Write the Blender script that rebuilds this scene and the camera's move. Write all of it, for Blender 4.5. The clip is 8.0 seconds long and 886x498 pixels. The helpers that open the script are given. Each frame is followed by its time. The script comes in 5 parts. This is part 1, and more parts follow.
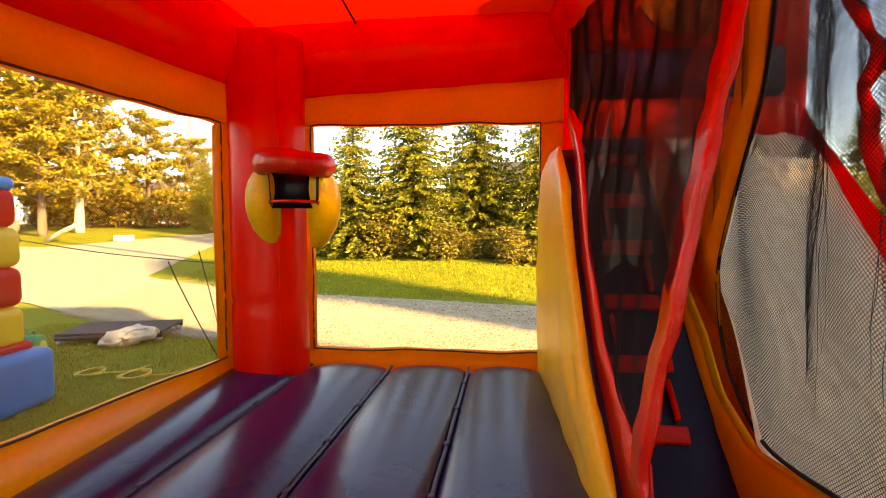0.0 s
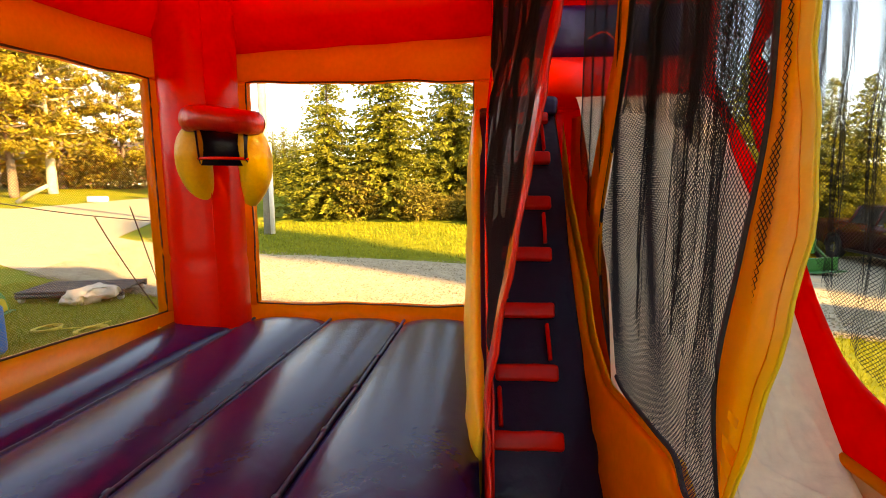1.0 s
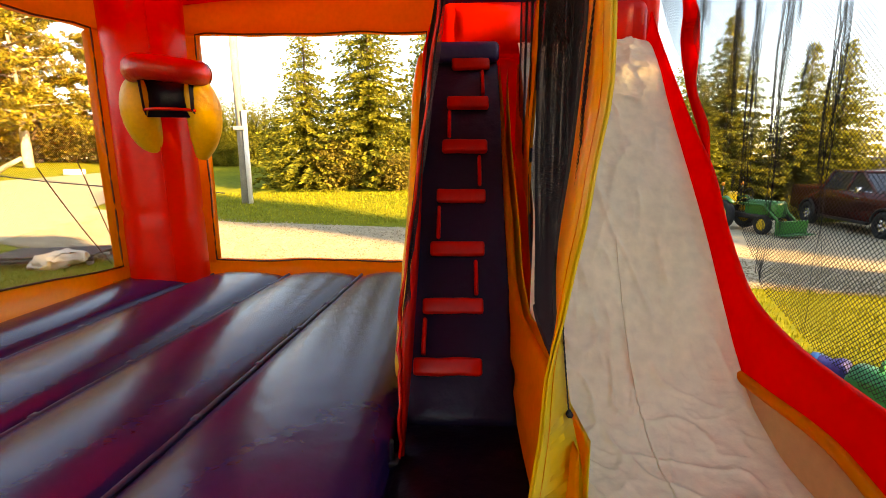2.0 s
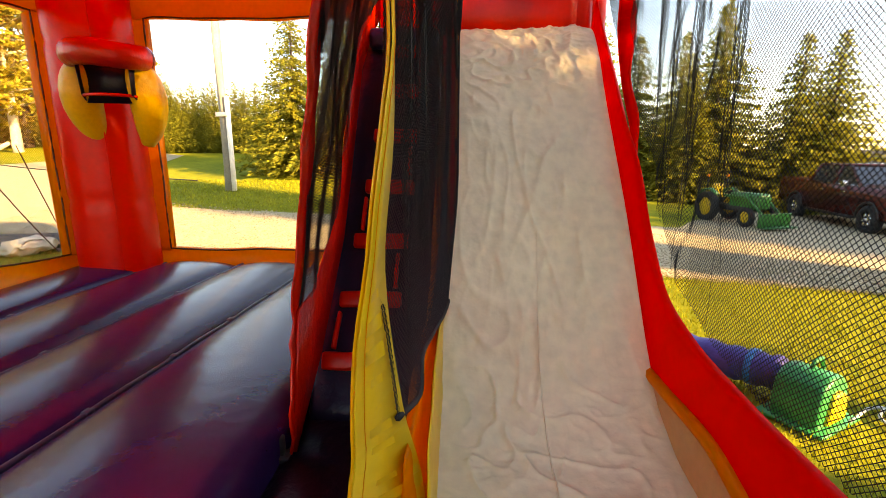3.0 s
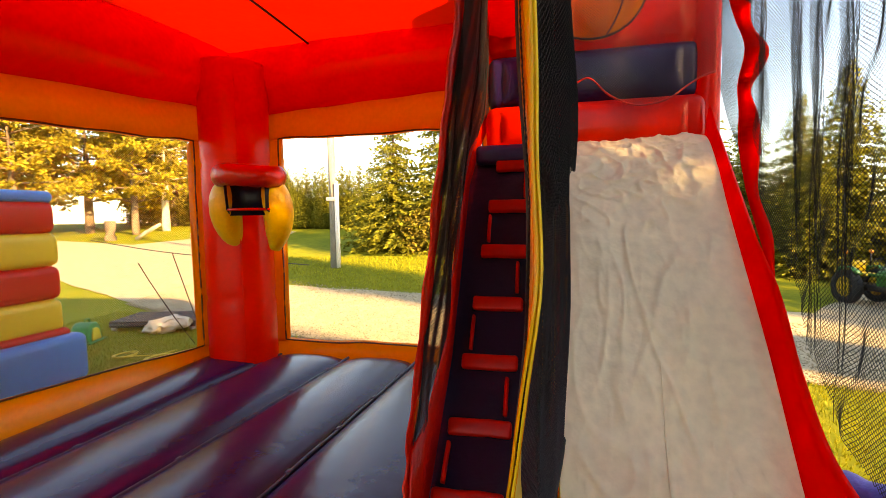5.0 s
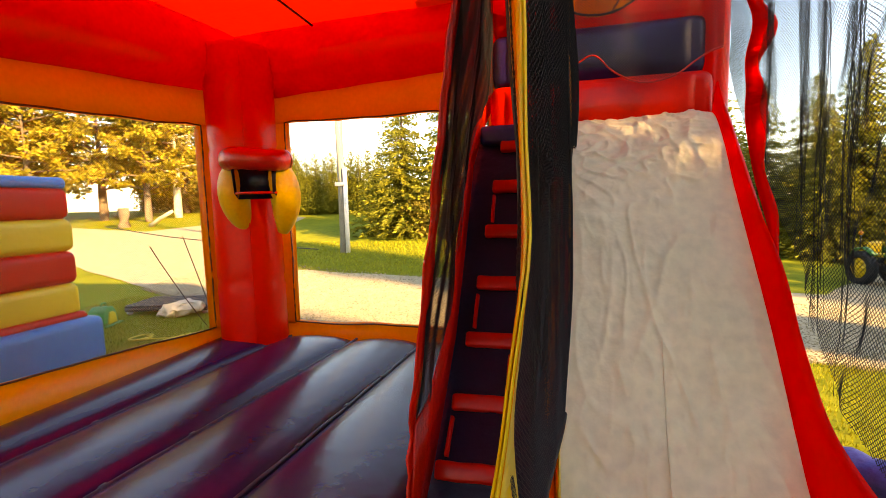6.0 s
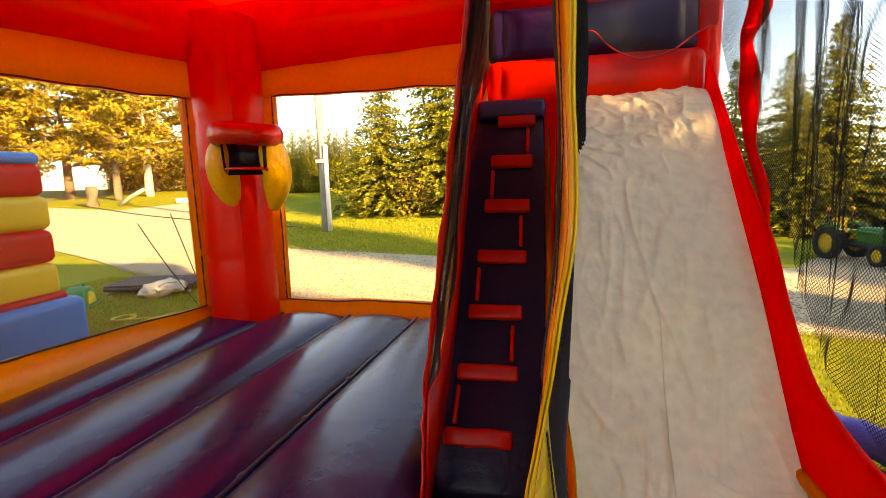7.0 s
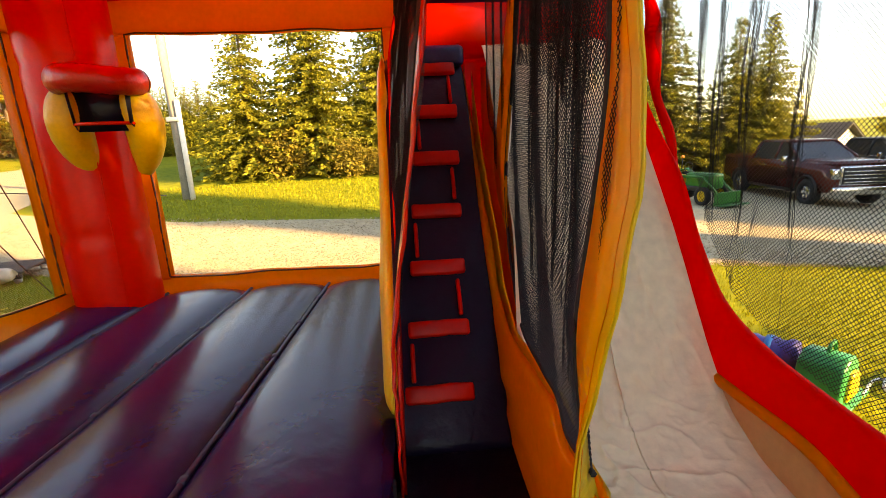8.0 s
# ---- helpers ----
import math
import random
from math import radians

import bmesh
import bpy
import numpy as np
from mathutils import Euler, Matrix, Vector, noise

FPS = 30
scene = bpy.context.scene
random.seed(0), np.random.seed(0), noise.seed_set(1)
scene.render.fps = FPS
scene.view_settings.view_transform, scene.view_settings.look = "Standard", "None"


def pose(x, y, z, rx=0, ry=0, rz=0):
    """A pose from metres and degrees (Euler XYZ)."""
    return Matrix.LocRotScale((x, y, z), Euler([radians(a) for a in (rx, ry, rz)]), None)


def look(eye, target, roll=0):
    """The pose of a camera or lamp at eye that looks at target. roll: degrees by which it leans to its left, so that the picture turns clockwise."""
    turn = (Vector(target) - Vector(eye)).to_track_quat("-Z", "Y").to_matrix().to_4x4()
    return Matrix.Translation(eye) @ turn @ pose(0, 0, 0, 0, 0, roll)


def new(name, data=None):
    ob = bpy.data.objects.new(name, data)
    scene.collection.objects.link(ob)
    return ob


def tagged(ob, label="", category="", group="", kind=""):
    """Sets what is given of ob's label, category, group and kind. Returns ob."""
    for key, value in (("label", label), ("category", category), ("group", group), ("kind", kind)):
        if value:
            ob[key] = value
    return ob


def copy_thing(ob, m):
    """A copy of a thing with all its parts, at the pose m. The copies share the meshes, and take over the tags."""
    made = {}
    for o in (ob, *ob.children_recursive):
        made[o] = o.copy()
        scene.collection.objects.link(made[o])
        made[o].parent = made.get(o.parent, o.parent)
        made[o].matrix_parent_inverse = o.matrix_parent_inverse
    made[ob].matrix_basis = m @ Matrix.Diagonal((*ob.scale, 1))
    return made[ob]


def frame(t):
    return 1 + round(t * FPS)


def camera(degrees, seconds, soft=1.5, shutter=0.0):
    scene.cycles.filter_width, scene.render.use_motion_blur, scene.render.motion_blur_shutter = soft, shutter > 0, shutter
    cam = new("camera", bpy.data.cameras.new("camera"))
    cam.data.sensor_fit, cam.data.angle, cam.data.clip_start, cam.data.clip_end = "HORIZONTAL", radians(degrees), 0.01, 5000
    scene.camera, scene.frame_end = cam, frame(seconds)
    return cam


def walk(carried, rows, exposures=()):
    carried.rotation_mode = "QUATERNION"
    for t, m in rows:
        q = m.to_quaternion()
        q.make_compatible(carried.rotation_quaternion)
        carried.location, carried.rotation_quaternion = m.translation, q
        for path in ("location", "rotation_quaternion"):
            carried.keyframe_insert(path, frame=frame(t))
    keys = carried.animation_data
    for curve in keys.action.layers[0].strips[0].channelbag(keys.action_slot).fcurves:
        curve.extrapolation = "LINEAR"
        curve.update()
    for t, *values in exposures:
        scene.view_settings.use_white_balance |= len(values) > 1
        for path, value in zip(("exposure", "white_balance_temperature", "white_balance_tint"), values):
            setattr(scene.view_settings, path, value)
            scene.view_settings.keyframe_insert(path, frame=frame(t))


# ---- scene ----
cam = camera(87.6, 8.0, 0.6)
PATH = [
    (0, (0.389, 0.254, 2.087), (0.24, 2.246, 1.977), -0.1),
    (0.5, (0.747, 0.182, 2.063), (0.551, 2.165, 1.896), -0.3),
    (1, (0.989, 0.134, 2.039), (0.884, 2.112, 1.769), -0.0),
    (1.5, (1.128, 0.049, 1.905), (1.066, 2.023, 1.592), -0.5),
    (2.8, (1.832, 0.112, 1.79), (1.758, 2.059, 1.337), 0.2),
    (3, (1.877, 0.13, 1.828), (1.81, 2.084, 1.406), 0.2),
    (3.5, (1.865, 0.087, 1.997), (1.797, 2.055, 1.648), -0.0),
    (4, (1.797, 0.117, 2.142), (1.647, 2.094, 1.879), -0.3),
    (4.5, (1.754, 0.159, 2.186), (1.455, 2.128, 2.004), -0.8),
    (5, (1.751, 0.176, 2.175), (1.301, 2.12, 2.038), -1.0),
    (6.5, (1.814, 0.12, 2.132), (1.321, 2.041, 1.88), -1.7),
    (7, (1.645, 0.079, 2.121), (1.246, 2.016, 1.827), -1.5),
    (7.5, (1.347, 0.097, 2.043), (1.243, 2.066, 1.71), -0.9),
    (8, (1.211, 0.171, 2.078), (1.347, 2.108, 1.6), -2.5),
]
walk(cam, [(t, look(eye, target, roll)) for t, eye, target, roll in PATH], [(0.0, 3.15, 9700, 17), (8.0, 3.05, 9700, 17)])

# ---- world, sun, exposure ----
SUN_DIR = Vector((0.84, -0.42, 0.36)).normalized()
world = bpy.data.worlds.new("world")
scene.world = world
world.use_nodes = True
wn = world.node_tree
sky = wn.nodes.new("ShaderNodeTexSky")
sky.sky_type = "NISHITA"
sky.sun_disc = False
sky.sun_elevation = math.asin(SUN_DIR.z)
sky.sun_rotation = math.atan2(SUN_DIR.x, SUN_DIR.y)
sky.air_density, sky.dust_density, sky.ozone_density = 1.0, 0.4, 2.0
wn.links.new(sky.outputs[0], wn.nodes["Background"].inputs[0])
wn.nodes["Background"].inputs[1].default_value = 0.085
sun = new("sun", bpy.data.lights.new("sun", "SUN"))
sun.data.energy, sun.data.angle, sun.data.color = 3.1, radians(1.2), (1.0, 0.76, 0.42)
sun.matrix_world = Matrix.Translation((20, -10, 12)) @ SUN_DIR.to_track_quat("Z", "Y").to_matrix().to_4x4()


# ---- materials ----
def rgb(h):
    c = [int(h[i:i + 2], 16) / 255 for i in (0, 2, 4)]
    return tuple(v / 12.92 if v <= 0.04045 else ((v + 0.055) / 1.055) ** 2.4 for v in c) + (1,)


def material(name, col, rough=0.5, vary=0.12, scale=6.0, bump=0.0, bump_scale=30.0, metal=0.0, glow=0.0, col2=None, spec=0.5, per_piece=0.0):
    """Principled paint with noise at two scales, wear in roughness, a fine bump, and light that shines through (glow)."""
    m = bpy.data.materials.new(name)
    m.use_nodes = True
    t = m.node_tree
    n, ln = t.nodes, t.links
    p, out = n["Principled BSDF"], n["Material Output"]
    p.inputs["Roughness"].default_value, p.inputs["Metallic"].default_value = rough, metal
    p.inputs["Specular IOR Level"].default_value = spec
    tc = n.new("ShaderNodeTexCoord")
    geo = n.new("ShaderNodeNewGeometry")
    big, fine = n.new("ShaderNodeTexNoise"), n.new("ShaderNodeTexNoise")
    big.inputs["Scale"].default_value, big.inputs["Detail"].default_value = scale, 5
    fine.inputs["Scale"].default_value, fine.inputs["Detail"].default_value = scale * 9, 4
    for k in (big, fine):
        ln.new(geo.outputs["Position"], k.inputs["Vector"])
    add = n.new("ShaderNodeMath")
    add.operation = "ADD"
    ln.new(big.outputs[0], add.inputs[0]), ln.new(fine.outputs[0], add.inputs[1])
    ramp = n.new("ShaderNodeMapRange")
    ramp.inputs[1].default_value, ramp.inputs[2].default_value = 0.65, 1.35
    ln.new(add.outputs[0], ramp.inputs[0])
    mix = n.new("ShaderNodeMix")
    mix.data_type = "RGBA"
    c = Vector(col[:3])
    other = Vector(col2[:3]) if col2 else c * (1 - 2 * vary)
    mix.inputs[6].default_value = (*(c * (1 + vary * (0 if col2 else 0.6))), 1)
    mix.inputs[7].default_value = (*other, 1)
    ln.new(ramp.outputs[0], mix.inputs[0])
    colour = mix.outputs[2]
    if per_piece:
        info, hsv, mr = n.new("ShaderNodeObjectInfo"), n.new("ShaderNodeHueSaturation"), n.new("ShaderNodeMapRange")
        mr.inputs[3].default_value, mr.inputs[4].default_value = 1 - per_piece, 1 + per_piece
        ln.new(geo.outputs["Random Per Island"], mr.inputs[0])
        ln.new(mr.outputs[0], hsv.inputs["Value"])
        ln.new(colour, hsv.inputs["Color"])
        colour = hsv.outputs[0]
    ln.new(colour, p.inputs["Base Color"])
    rr = n.new("ShaderNodeMapRange")
    rr.inputs[3].default_value, rr.inputs[4].default_value = rough * 0.85, min(1, rough * 1.2)
    ln.new(big.outputs[0], rr.inputs[0])
    ln.new(rr.outputs[0], p.inputs["Roughness"])
    if bump:
        bn, b = n.new("ShaderNodeTexNoise"), n.new("ShaderNodeBump")
        bn.inputs["Scale"].default_value, bn.inputs["Detail"].default_value = bump_scale, 4
        ln.new(geo.outputs["Position"], bn.inputs["Vector"])
        b.inputs["Strength"].default_value, b.inputs["Distance"].default_value = bump, 0.3 / bump_scale
        ln.new(bn.outputs[0], b.inputs["Height"])
        ln.new(b.outputs[0], p.inputs["Normal"])
    if glow:
        tr, ms = n.new("ShaderNodeBsdfTranslucent"), n.new("ShaderNodeMixShader")
        ln.new(colour, tr.inputs[0])
        ms.inputs[0].default_value = glow
        ln.new(p.outputs[0], ms.inputs[1]), ln.new(tr.outputs[0], ms.inputs[2])
        ln.new(ms.outputs[0], out.inputs[0])
    return m


RED = material("red_vinyl", (0.88, 0.016, 0.004), 0.3, 0.05, 2.5, 0.25, 9, glow=0.48, spec=0.4)
ORANGE = material("orange_vinyl", (0.94, 0.37, 0.006), 0.36, 0.05, 2.5, 0.25, 9, glow=0.68, spec=0.4)
YELLOW = material("yellow_vinyl", (0.94, 0.68, 0.04), 0.33, 0.05, 2.5, 0.3, 8, glow=0.3)
PURPLE = material("purple_vinyl", (0.018, 0.007, 0.062), 0.24, 0.12, 2.0, 0.10, 7, spec=0.42)
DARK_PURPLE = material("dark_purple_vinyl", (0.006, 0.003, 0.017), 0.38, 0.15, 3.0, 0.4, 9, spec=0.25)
VIOLET = material("violet_vinyl", (0.022, 0.010, 0.085), 0.3, 0.12, 2.5, 0.3, 9)
BLUE = material("blue_vinyl", (0.005, 0.22, 0.62), 0.33, 0.1, 2.5, 0.2, 8, glow=0.12)
AMBER_VINYL = material("amber_yellow_vinyl", (0.92, 0.50, 0.015), 0.33, 0.05, 2.5, 0.3, 8, glow=0.25)
RED_SHEET = material("thin_red_vinyl", (0.93, 0.016, 0.004), 0.35, 0.04, 2.5, 0.2, 9, glow=0.82, spec=0.3)
RED_CRUMPLED = material("crumpled_red_vinyl", (0.78, 0.02, 0.008), 0.2, 0.08, 6, 0.9, 26, glow=0.3, spec=0.6)
PEACH = material("peach_vinyl", (0.72, 0.40, 0.17), 0.4, 0.06, 2.5, 0.25, 9, glow=0.2)
CREAM = material("cream_slide_vinyl", (0.85, 0.71, 0.48), 0.36, 0.09, 1.6, 0.35, 34, glow=0.12)
BLACK = material("black_webbing", (0.010, 0.010, 0.011), 0.7, 0.2, 40, 0.3, 300)
NET = material("black_netting", (0.012, 0.012, 0.013), 0.55, 0.2, 30)
# window netting, its pale colour standing in for the bright veil of light
PALE_NET = material("haze_netting", (0.72, 0.58, 0.28), 0.6, 0.2, 30)
SEAM = material("dark_seam_tape", (0.02, 0.018, 0.05), 0.4, 0.2, 12, 0.3, 60)
GRASS = material("lawn", (0.13, 0.16, 0.010), 0.9, 0.3, 0.5, 0.8, 45, col2=(0.26, 0.25, 0.02), spec=0.1)
BLADE = material("grass_blades", (0.18, 0.20, 0.012), 0.7, 0.3, 1.5, col2=(0.34, 0.31, 0.03), glow=0.3, spec=0.2, per_piece=0.3)
GRAVEL = material("gravel", (0.50, 0.42, 0.27), 0.95, 0.3, 5.0, 0.6, 34, col2=(0.30, 0.25, 0.165), spec=0.1)
PEBBLE = material("gravel_stones", (0.44, 0.36, 0.21), 0.9, 0.3, 3, col2=(0.20, 0.16, 0.10), spec=0.15, per_piece=0.35)
SPRUCE = material("spruce_needles", (0.13, 0.15, 0.02), 0.75, 0.3, 0.8, col2=(0.28, 0.25, 0.03), glow=0.35, spec=0.2, per_piece=0.45)
PINE = material("pine_needles", (0.22, 0.19, 0.02), 0.75, 0.3, 0.8, col2=(0.36, 0.28, 0.035), glow=0.3, spec=0.2, per_piece=0.4)
HEDGE = material("arborvitae_leaves", (0.12, 0.14, 0.015), 0.75, 0.3, 0.8, col2=(0.2, 0.18, 0.02), glow=0.25, spec=0.2, per_piece=0.4)
SHRUB = material("shrub_leaves", (0.14, 0.12, 0.02), 0.75, 0.3, 0.8, col2=(0.24, 0.18, 0.03), glow=0.25, spec=0.2, per_piece=0.4)
BARK = material("bark", (0.17, 0.12, 0.075), 0.9, 0.25, 4, 0.8, 18)
PALE_BARK = material("pale_bark", (0.55, 0.46, 0.33), 0.85, 0.2, 5, 0.6, 18)
POLE_WOOD = material("weathered_pole_wood", (0.30, 0.28, 0.25), 0.85, 0.15, 3, 0.5, 25)
WHITE = material("white_siding", (0.75, 0.72, 0.66), 0.7, 0.06, 2, 0.2, 10)
ROOF = material("dark_shingles", (0.06, 0.055, 0.05), 0.9, 0.25, 4, 0.6, 20)
GLASS = material("dark_window_glass", (0.03, 0.035, 0.04), 0.08, 0.05, 2)
TRUCK_RED = material("dark_red_car_paint", (0.10, 0.018, 0.012), 0.18, 0.08, 2)
CHROME = material("chrome", (0.72, 0.72, 0.72), 0.15, 0.05, 3, metal=1.0)
RUBBER = material("tyre_rubber", (0.018, 0.018, 0.018), 0.85, 0.2, 20, 0.3, 60)
CAR_BLACK = material("black_plastic", (0.012, 0.012, 0.013), 0.45, 0.2, 8)
TRACTOR_GREEN = material("green_machine_paint", (0.015, 0.16, 0.03), 0.3, 0.1, 4)
# yellow and red vinyl again, darkened in colour for the hoop's shade
SHADE_YELLOW = material("shade_yellow_vinyl", (0.78, 0.48, 0.02), 0.38, 0.08, 3, 0.5, 12, glow=0.1)
SHADE_RED = material("shade_red_vinyl", (0.50, 0.012, 0.006), 0.3, 0.08, 3, 0.5, 12, glow=0.08)
MACHINE_YELLOW = material("yellow_machine_paint", (0.75, 0.48, 0.02), 0.35, 0.1, 4)
TOY_GREEN = material("green_blower_plastic", (0.01, 0.26, 0.07), 0.4, 0.1, 5)
TOY_YELLOW = material("yellow_blower_plastic", (0.7, 0.5, 0.03), 0.45, 0.1, 5)
TUBE_BLUE = material("blue_purple_tube_fabric", (0.07, 0.06, 0.32), 0.5, 0.15, 4, 0.5, 14)
BOARD = material("dark_trailer_board", (0.055, 0.045, 0.035), 0.75, 0.25, 5, 0.5, 30)
CLOTH = material("cream_cloth", (0.72, 0.62, 0.45), 0.8, 0.1, 6, 0.5, 20)
CORD = material("yellow_cord", (0.70, 0.55, 0.06), 0.6, 0.1, 10)
AMBER = material("amber_lens", (0.8, 0.25, 0.02), 0.25, 0.1, 10)
LIGHT_GREY = material("grey_plastic", (0.5, 0.5, 0.48), 0.5, 0.1, 10)


# ---- mesh helpers ----
def thing(name, label, category, at=(0, 0, 0), group="", kind=""):
    ob = new(name)
    ob.location = at
    ob.empty_display_size = 0.2
    return tagged(ob, label, category, group, kind)


def finish(name, bm, mat, smooth=True):
    me = bpy.data.meshes.new(name)
    bmesh.ops.recalc_face_normals(bm, faces=bm.faces)
    bm.to_mesh(me)
    bm.free()
    me.materials.append(mat)
    if smooth:
        me.shade_smooth()
    return me


def part(name, bm, mat, parent, label="", smooth=True):
    ob = new(name, finish(name, bm, mat, smooth))
    ob.parent = parent
    return tagged(ob, label)


def raw(name, verts, faces, mat, parent=None, smooth=False):
    me = bpy.data.meshes.new(name)
    me.from_pydata(verts, [], faces)
    me.materials.append(mat)
    if smooth:
        me.shade_smooth()
    ob = new(name, me)
    if parent:
        ob.parent = parent
    return ob


def sweep(bm, pts, radius, segs=14, caps=True, flat=1.0, up=Vector((0, 0, 1))):
    """A tube along pts; radius one number or one per point; flat squeezes it across up."""
    pts = [Vector(p) for p in pts]
    rs = radius if isinstance(radius, (list, tuple)) else [radius] * len(pts)
    rings = []
    for i, p in enumerate(pts):
        d = (pts[min(i + 1, len(pts) - 1)] - pts[max(i - 1, 0)]).normalized()
        side = d.cross(up)
        side = side.normalized() if side.length > 1e-4 else Vector((1, 0, 0))
        top = side.cross(d).normalized()
        rings.append([bm.verts.new(p + rs[i] * (side * math.cos(a) + top * math.sin(a) * flat)) for a in [2 * math.pi * k / segs for k in range(segs)]])
    for a, b in zip(rings, rings[1:]):
        for k in range(segs):
            bm.faces.new((a[k], a[(k + 1) % segs], b[(k + 1) % segs], b[k]))
    if caps:
        bm.faces.new(rings[0][::-1]), bm.faces.new(rings[-1])
    return bm


def box(bm, lo, hi, bevel=0.0, segs=2):
    lo, hi = Vector(lo), Vector(hi)
    m = Matrix.Translation((lo + hi) / 2) @ Matrix.Diagonal((*(hi - lo), 1))
    vs = bmesh.ops.create_cube(bm, size=1, matrix=m)["verts"]
    if bevel:
        es = list({e for v in vs for e in v.link_edges})
        bmesh.ops.bevel(bm, geom=es, offset=bevel, segments=segs, affect="EDGES", profile=0.5)
    return bm


def smooth_line(pts, n):
    """Points along a Catmull-Rom curve through pts."""
    pts = [Vector(p) for p in pts]
    ext = [pts[0] * 2 - pts[1]] + pts + [pts[-1] * 2 - pts[-2]]
    out = []
    for i in range(len(pts) - 1):
        a, b, c, d = ext[i:i + 4]
        for k in range(n):
            t = k / n
            out.append(0.5 * ((2 * b) + (c - a) * t + (2 * a - 5 * b + 4 * c - d) * t * t + (3 * b - a - 3 * c + d) * t ** 3))
    out.append(pts[-1])
    return out


def prism(bm, outline, x0, x1, bevel=0.05, segs=3):
    """A wall whose side view is the (y, z) outline, between x0 and x1, with rounded, inflated-looking edges."""
    a = [bm.verts.new((x0, y, z)) for y, z in outline]
    b = [bm.verts.new((x1, y, z)) for y, z in outline]
    n = len(a)
    bm.faces.new(a), bm.faces.new(b[::-1])
    for k in range(n):
        bm.faces.new((a[k], b[k], b[(k + 1) % n], a[(k + 1) % n]))
    if bevel:
        bmesh.ops.bevel(bm, geom=list(bm.edges), offset=bevel, segments=segs, affect="EDGES", profile=0.5)
    return bm


def cushion(bm, origin, u, v, n, bulge, nu=24, nv=12, power=0.5, wrinkle=0.0, seed=0):
    """An inflated panel: a rectangle spanned by u and v that swells along n between its seams."""
    o, u, v, n = Vector(origin), Vector(u), Vector(v), Vector(n).normalized()
    g = []
    for i in range(nu + 1):
        row = []
        for j in range(nv + 1):
            a, b = i / nu, j / nv
            h = (max(0, 4 * a * (1 - a)) ** power) ** 0.6 * max(0, 4 * b * (1 - b)) ** power
            w = wrinkle * noise.noise(Vector((a * 7 + seed, b * 9, seed * 3.1)))
            row.append(bm.verts.new(o + u * a + v * b + n * (bulge * h + w * h)))
        g.append(row)
    for i in range(nu):
        for j in range(nv):
            bm.faces.new((g[i][j], g[i + 1][j], g[i + 1][j + 1], g[i][j + 1]))
    return bm


def swollen_wall(bm, y0, y1, low, top, x0, x1, bulge, wrinkle=0.012, n=44, m=22):
    """An upright air-filled wall between y0 and y1 under the line top(y), swelling to both sides."""
    g = []
    for i in range(n + 1):
        y = y0 + (y1 - y0) * i / n
        za, zb = low, top(y)
        ring = []
        for k in range(2 * m):
            side_k, b = (0, k / m) if k < m else (1, 2 - k / m)
            h = max(0.0, 4 * b * (1 - b)) ** 0.4 * max(0.05, 1 - abs(2 * i / n - 1) ** 8) ** 0.5
            w = wrinkle * noise.noise(Vector((y * 2.2, b * 7 + y, side_k * 5))) * h
            mid = (x0 + x1) / 2
            x = mid + (x0 - mid) * h - bulge * h + w if side_k == 0 else mid + (x1 - mid) * h + bulge * 0.4 * h + w
            ring.append(bm.verts.new((x, y, za + (zb - za) * b)))
        g.append(ring)
    for p, q in zip(g, g[1:]):
        for k in range(2 * m):
            bm.faces.new((p[k], p[(k + 1) % (2 * m)], q[(k + 1) % (2 * m)], q[k]))
    bm.faces.new(g[0]), bm.faces.new(g[-1][::-1])
    return bm


def strip(bm, pts_a, pts_b, thick, n=Vector((1, 0, 0))):
    """A band of sheet between two lines, with thickness along n."""
    A = [[bm.verts.new(Vector(p) + n * s * thick / 2) for p in line] for line in (pts_a, pts_b) for s in (1, -1)]
    a1, a0, b1, b0 = A
    for k in range(len(a1) - 1):
        for p, q in ((a1, b1), (b0, a0), (a0, a1), (b1, b0)):
            bm.faces.new((p[k], p[k + 1], q[k + 1], q[k]))
    for k in (0, -1):
        bm.faces.new((a1[k], b1[k], b0[k], a0[k]))
    return bm


def inside(poly, y, z):
    """Which of the points (y, z) lie in the polygon."""
    ok = np.zeros(y.shape, bool)
    for (y0, z0), (y1, z1) in zip(poly, poly[1:] + poly[:1]):
        cross = (z0 > z) != (z1 > z)
        ok ^= cross & (y < (y1 - y0) * (z - z0) / ((z1 - z0) or 1e-9) + y0)
    return ok


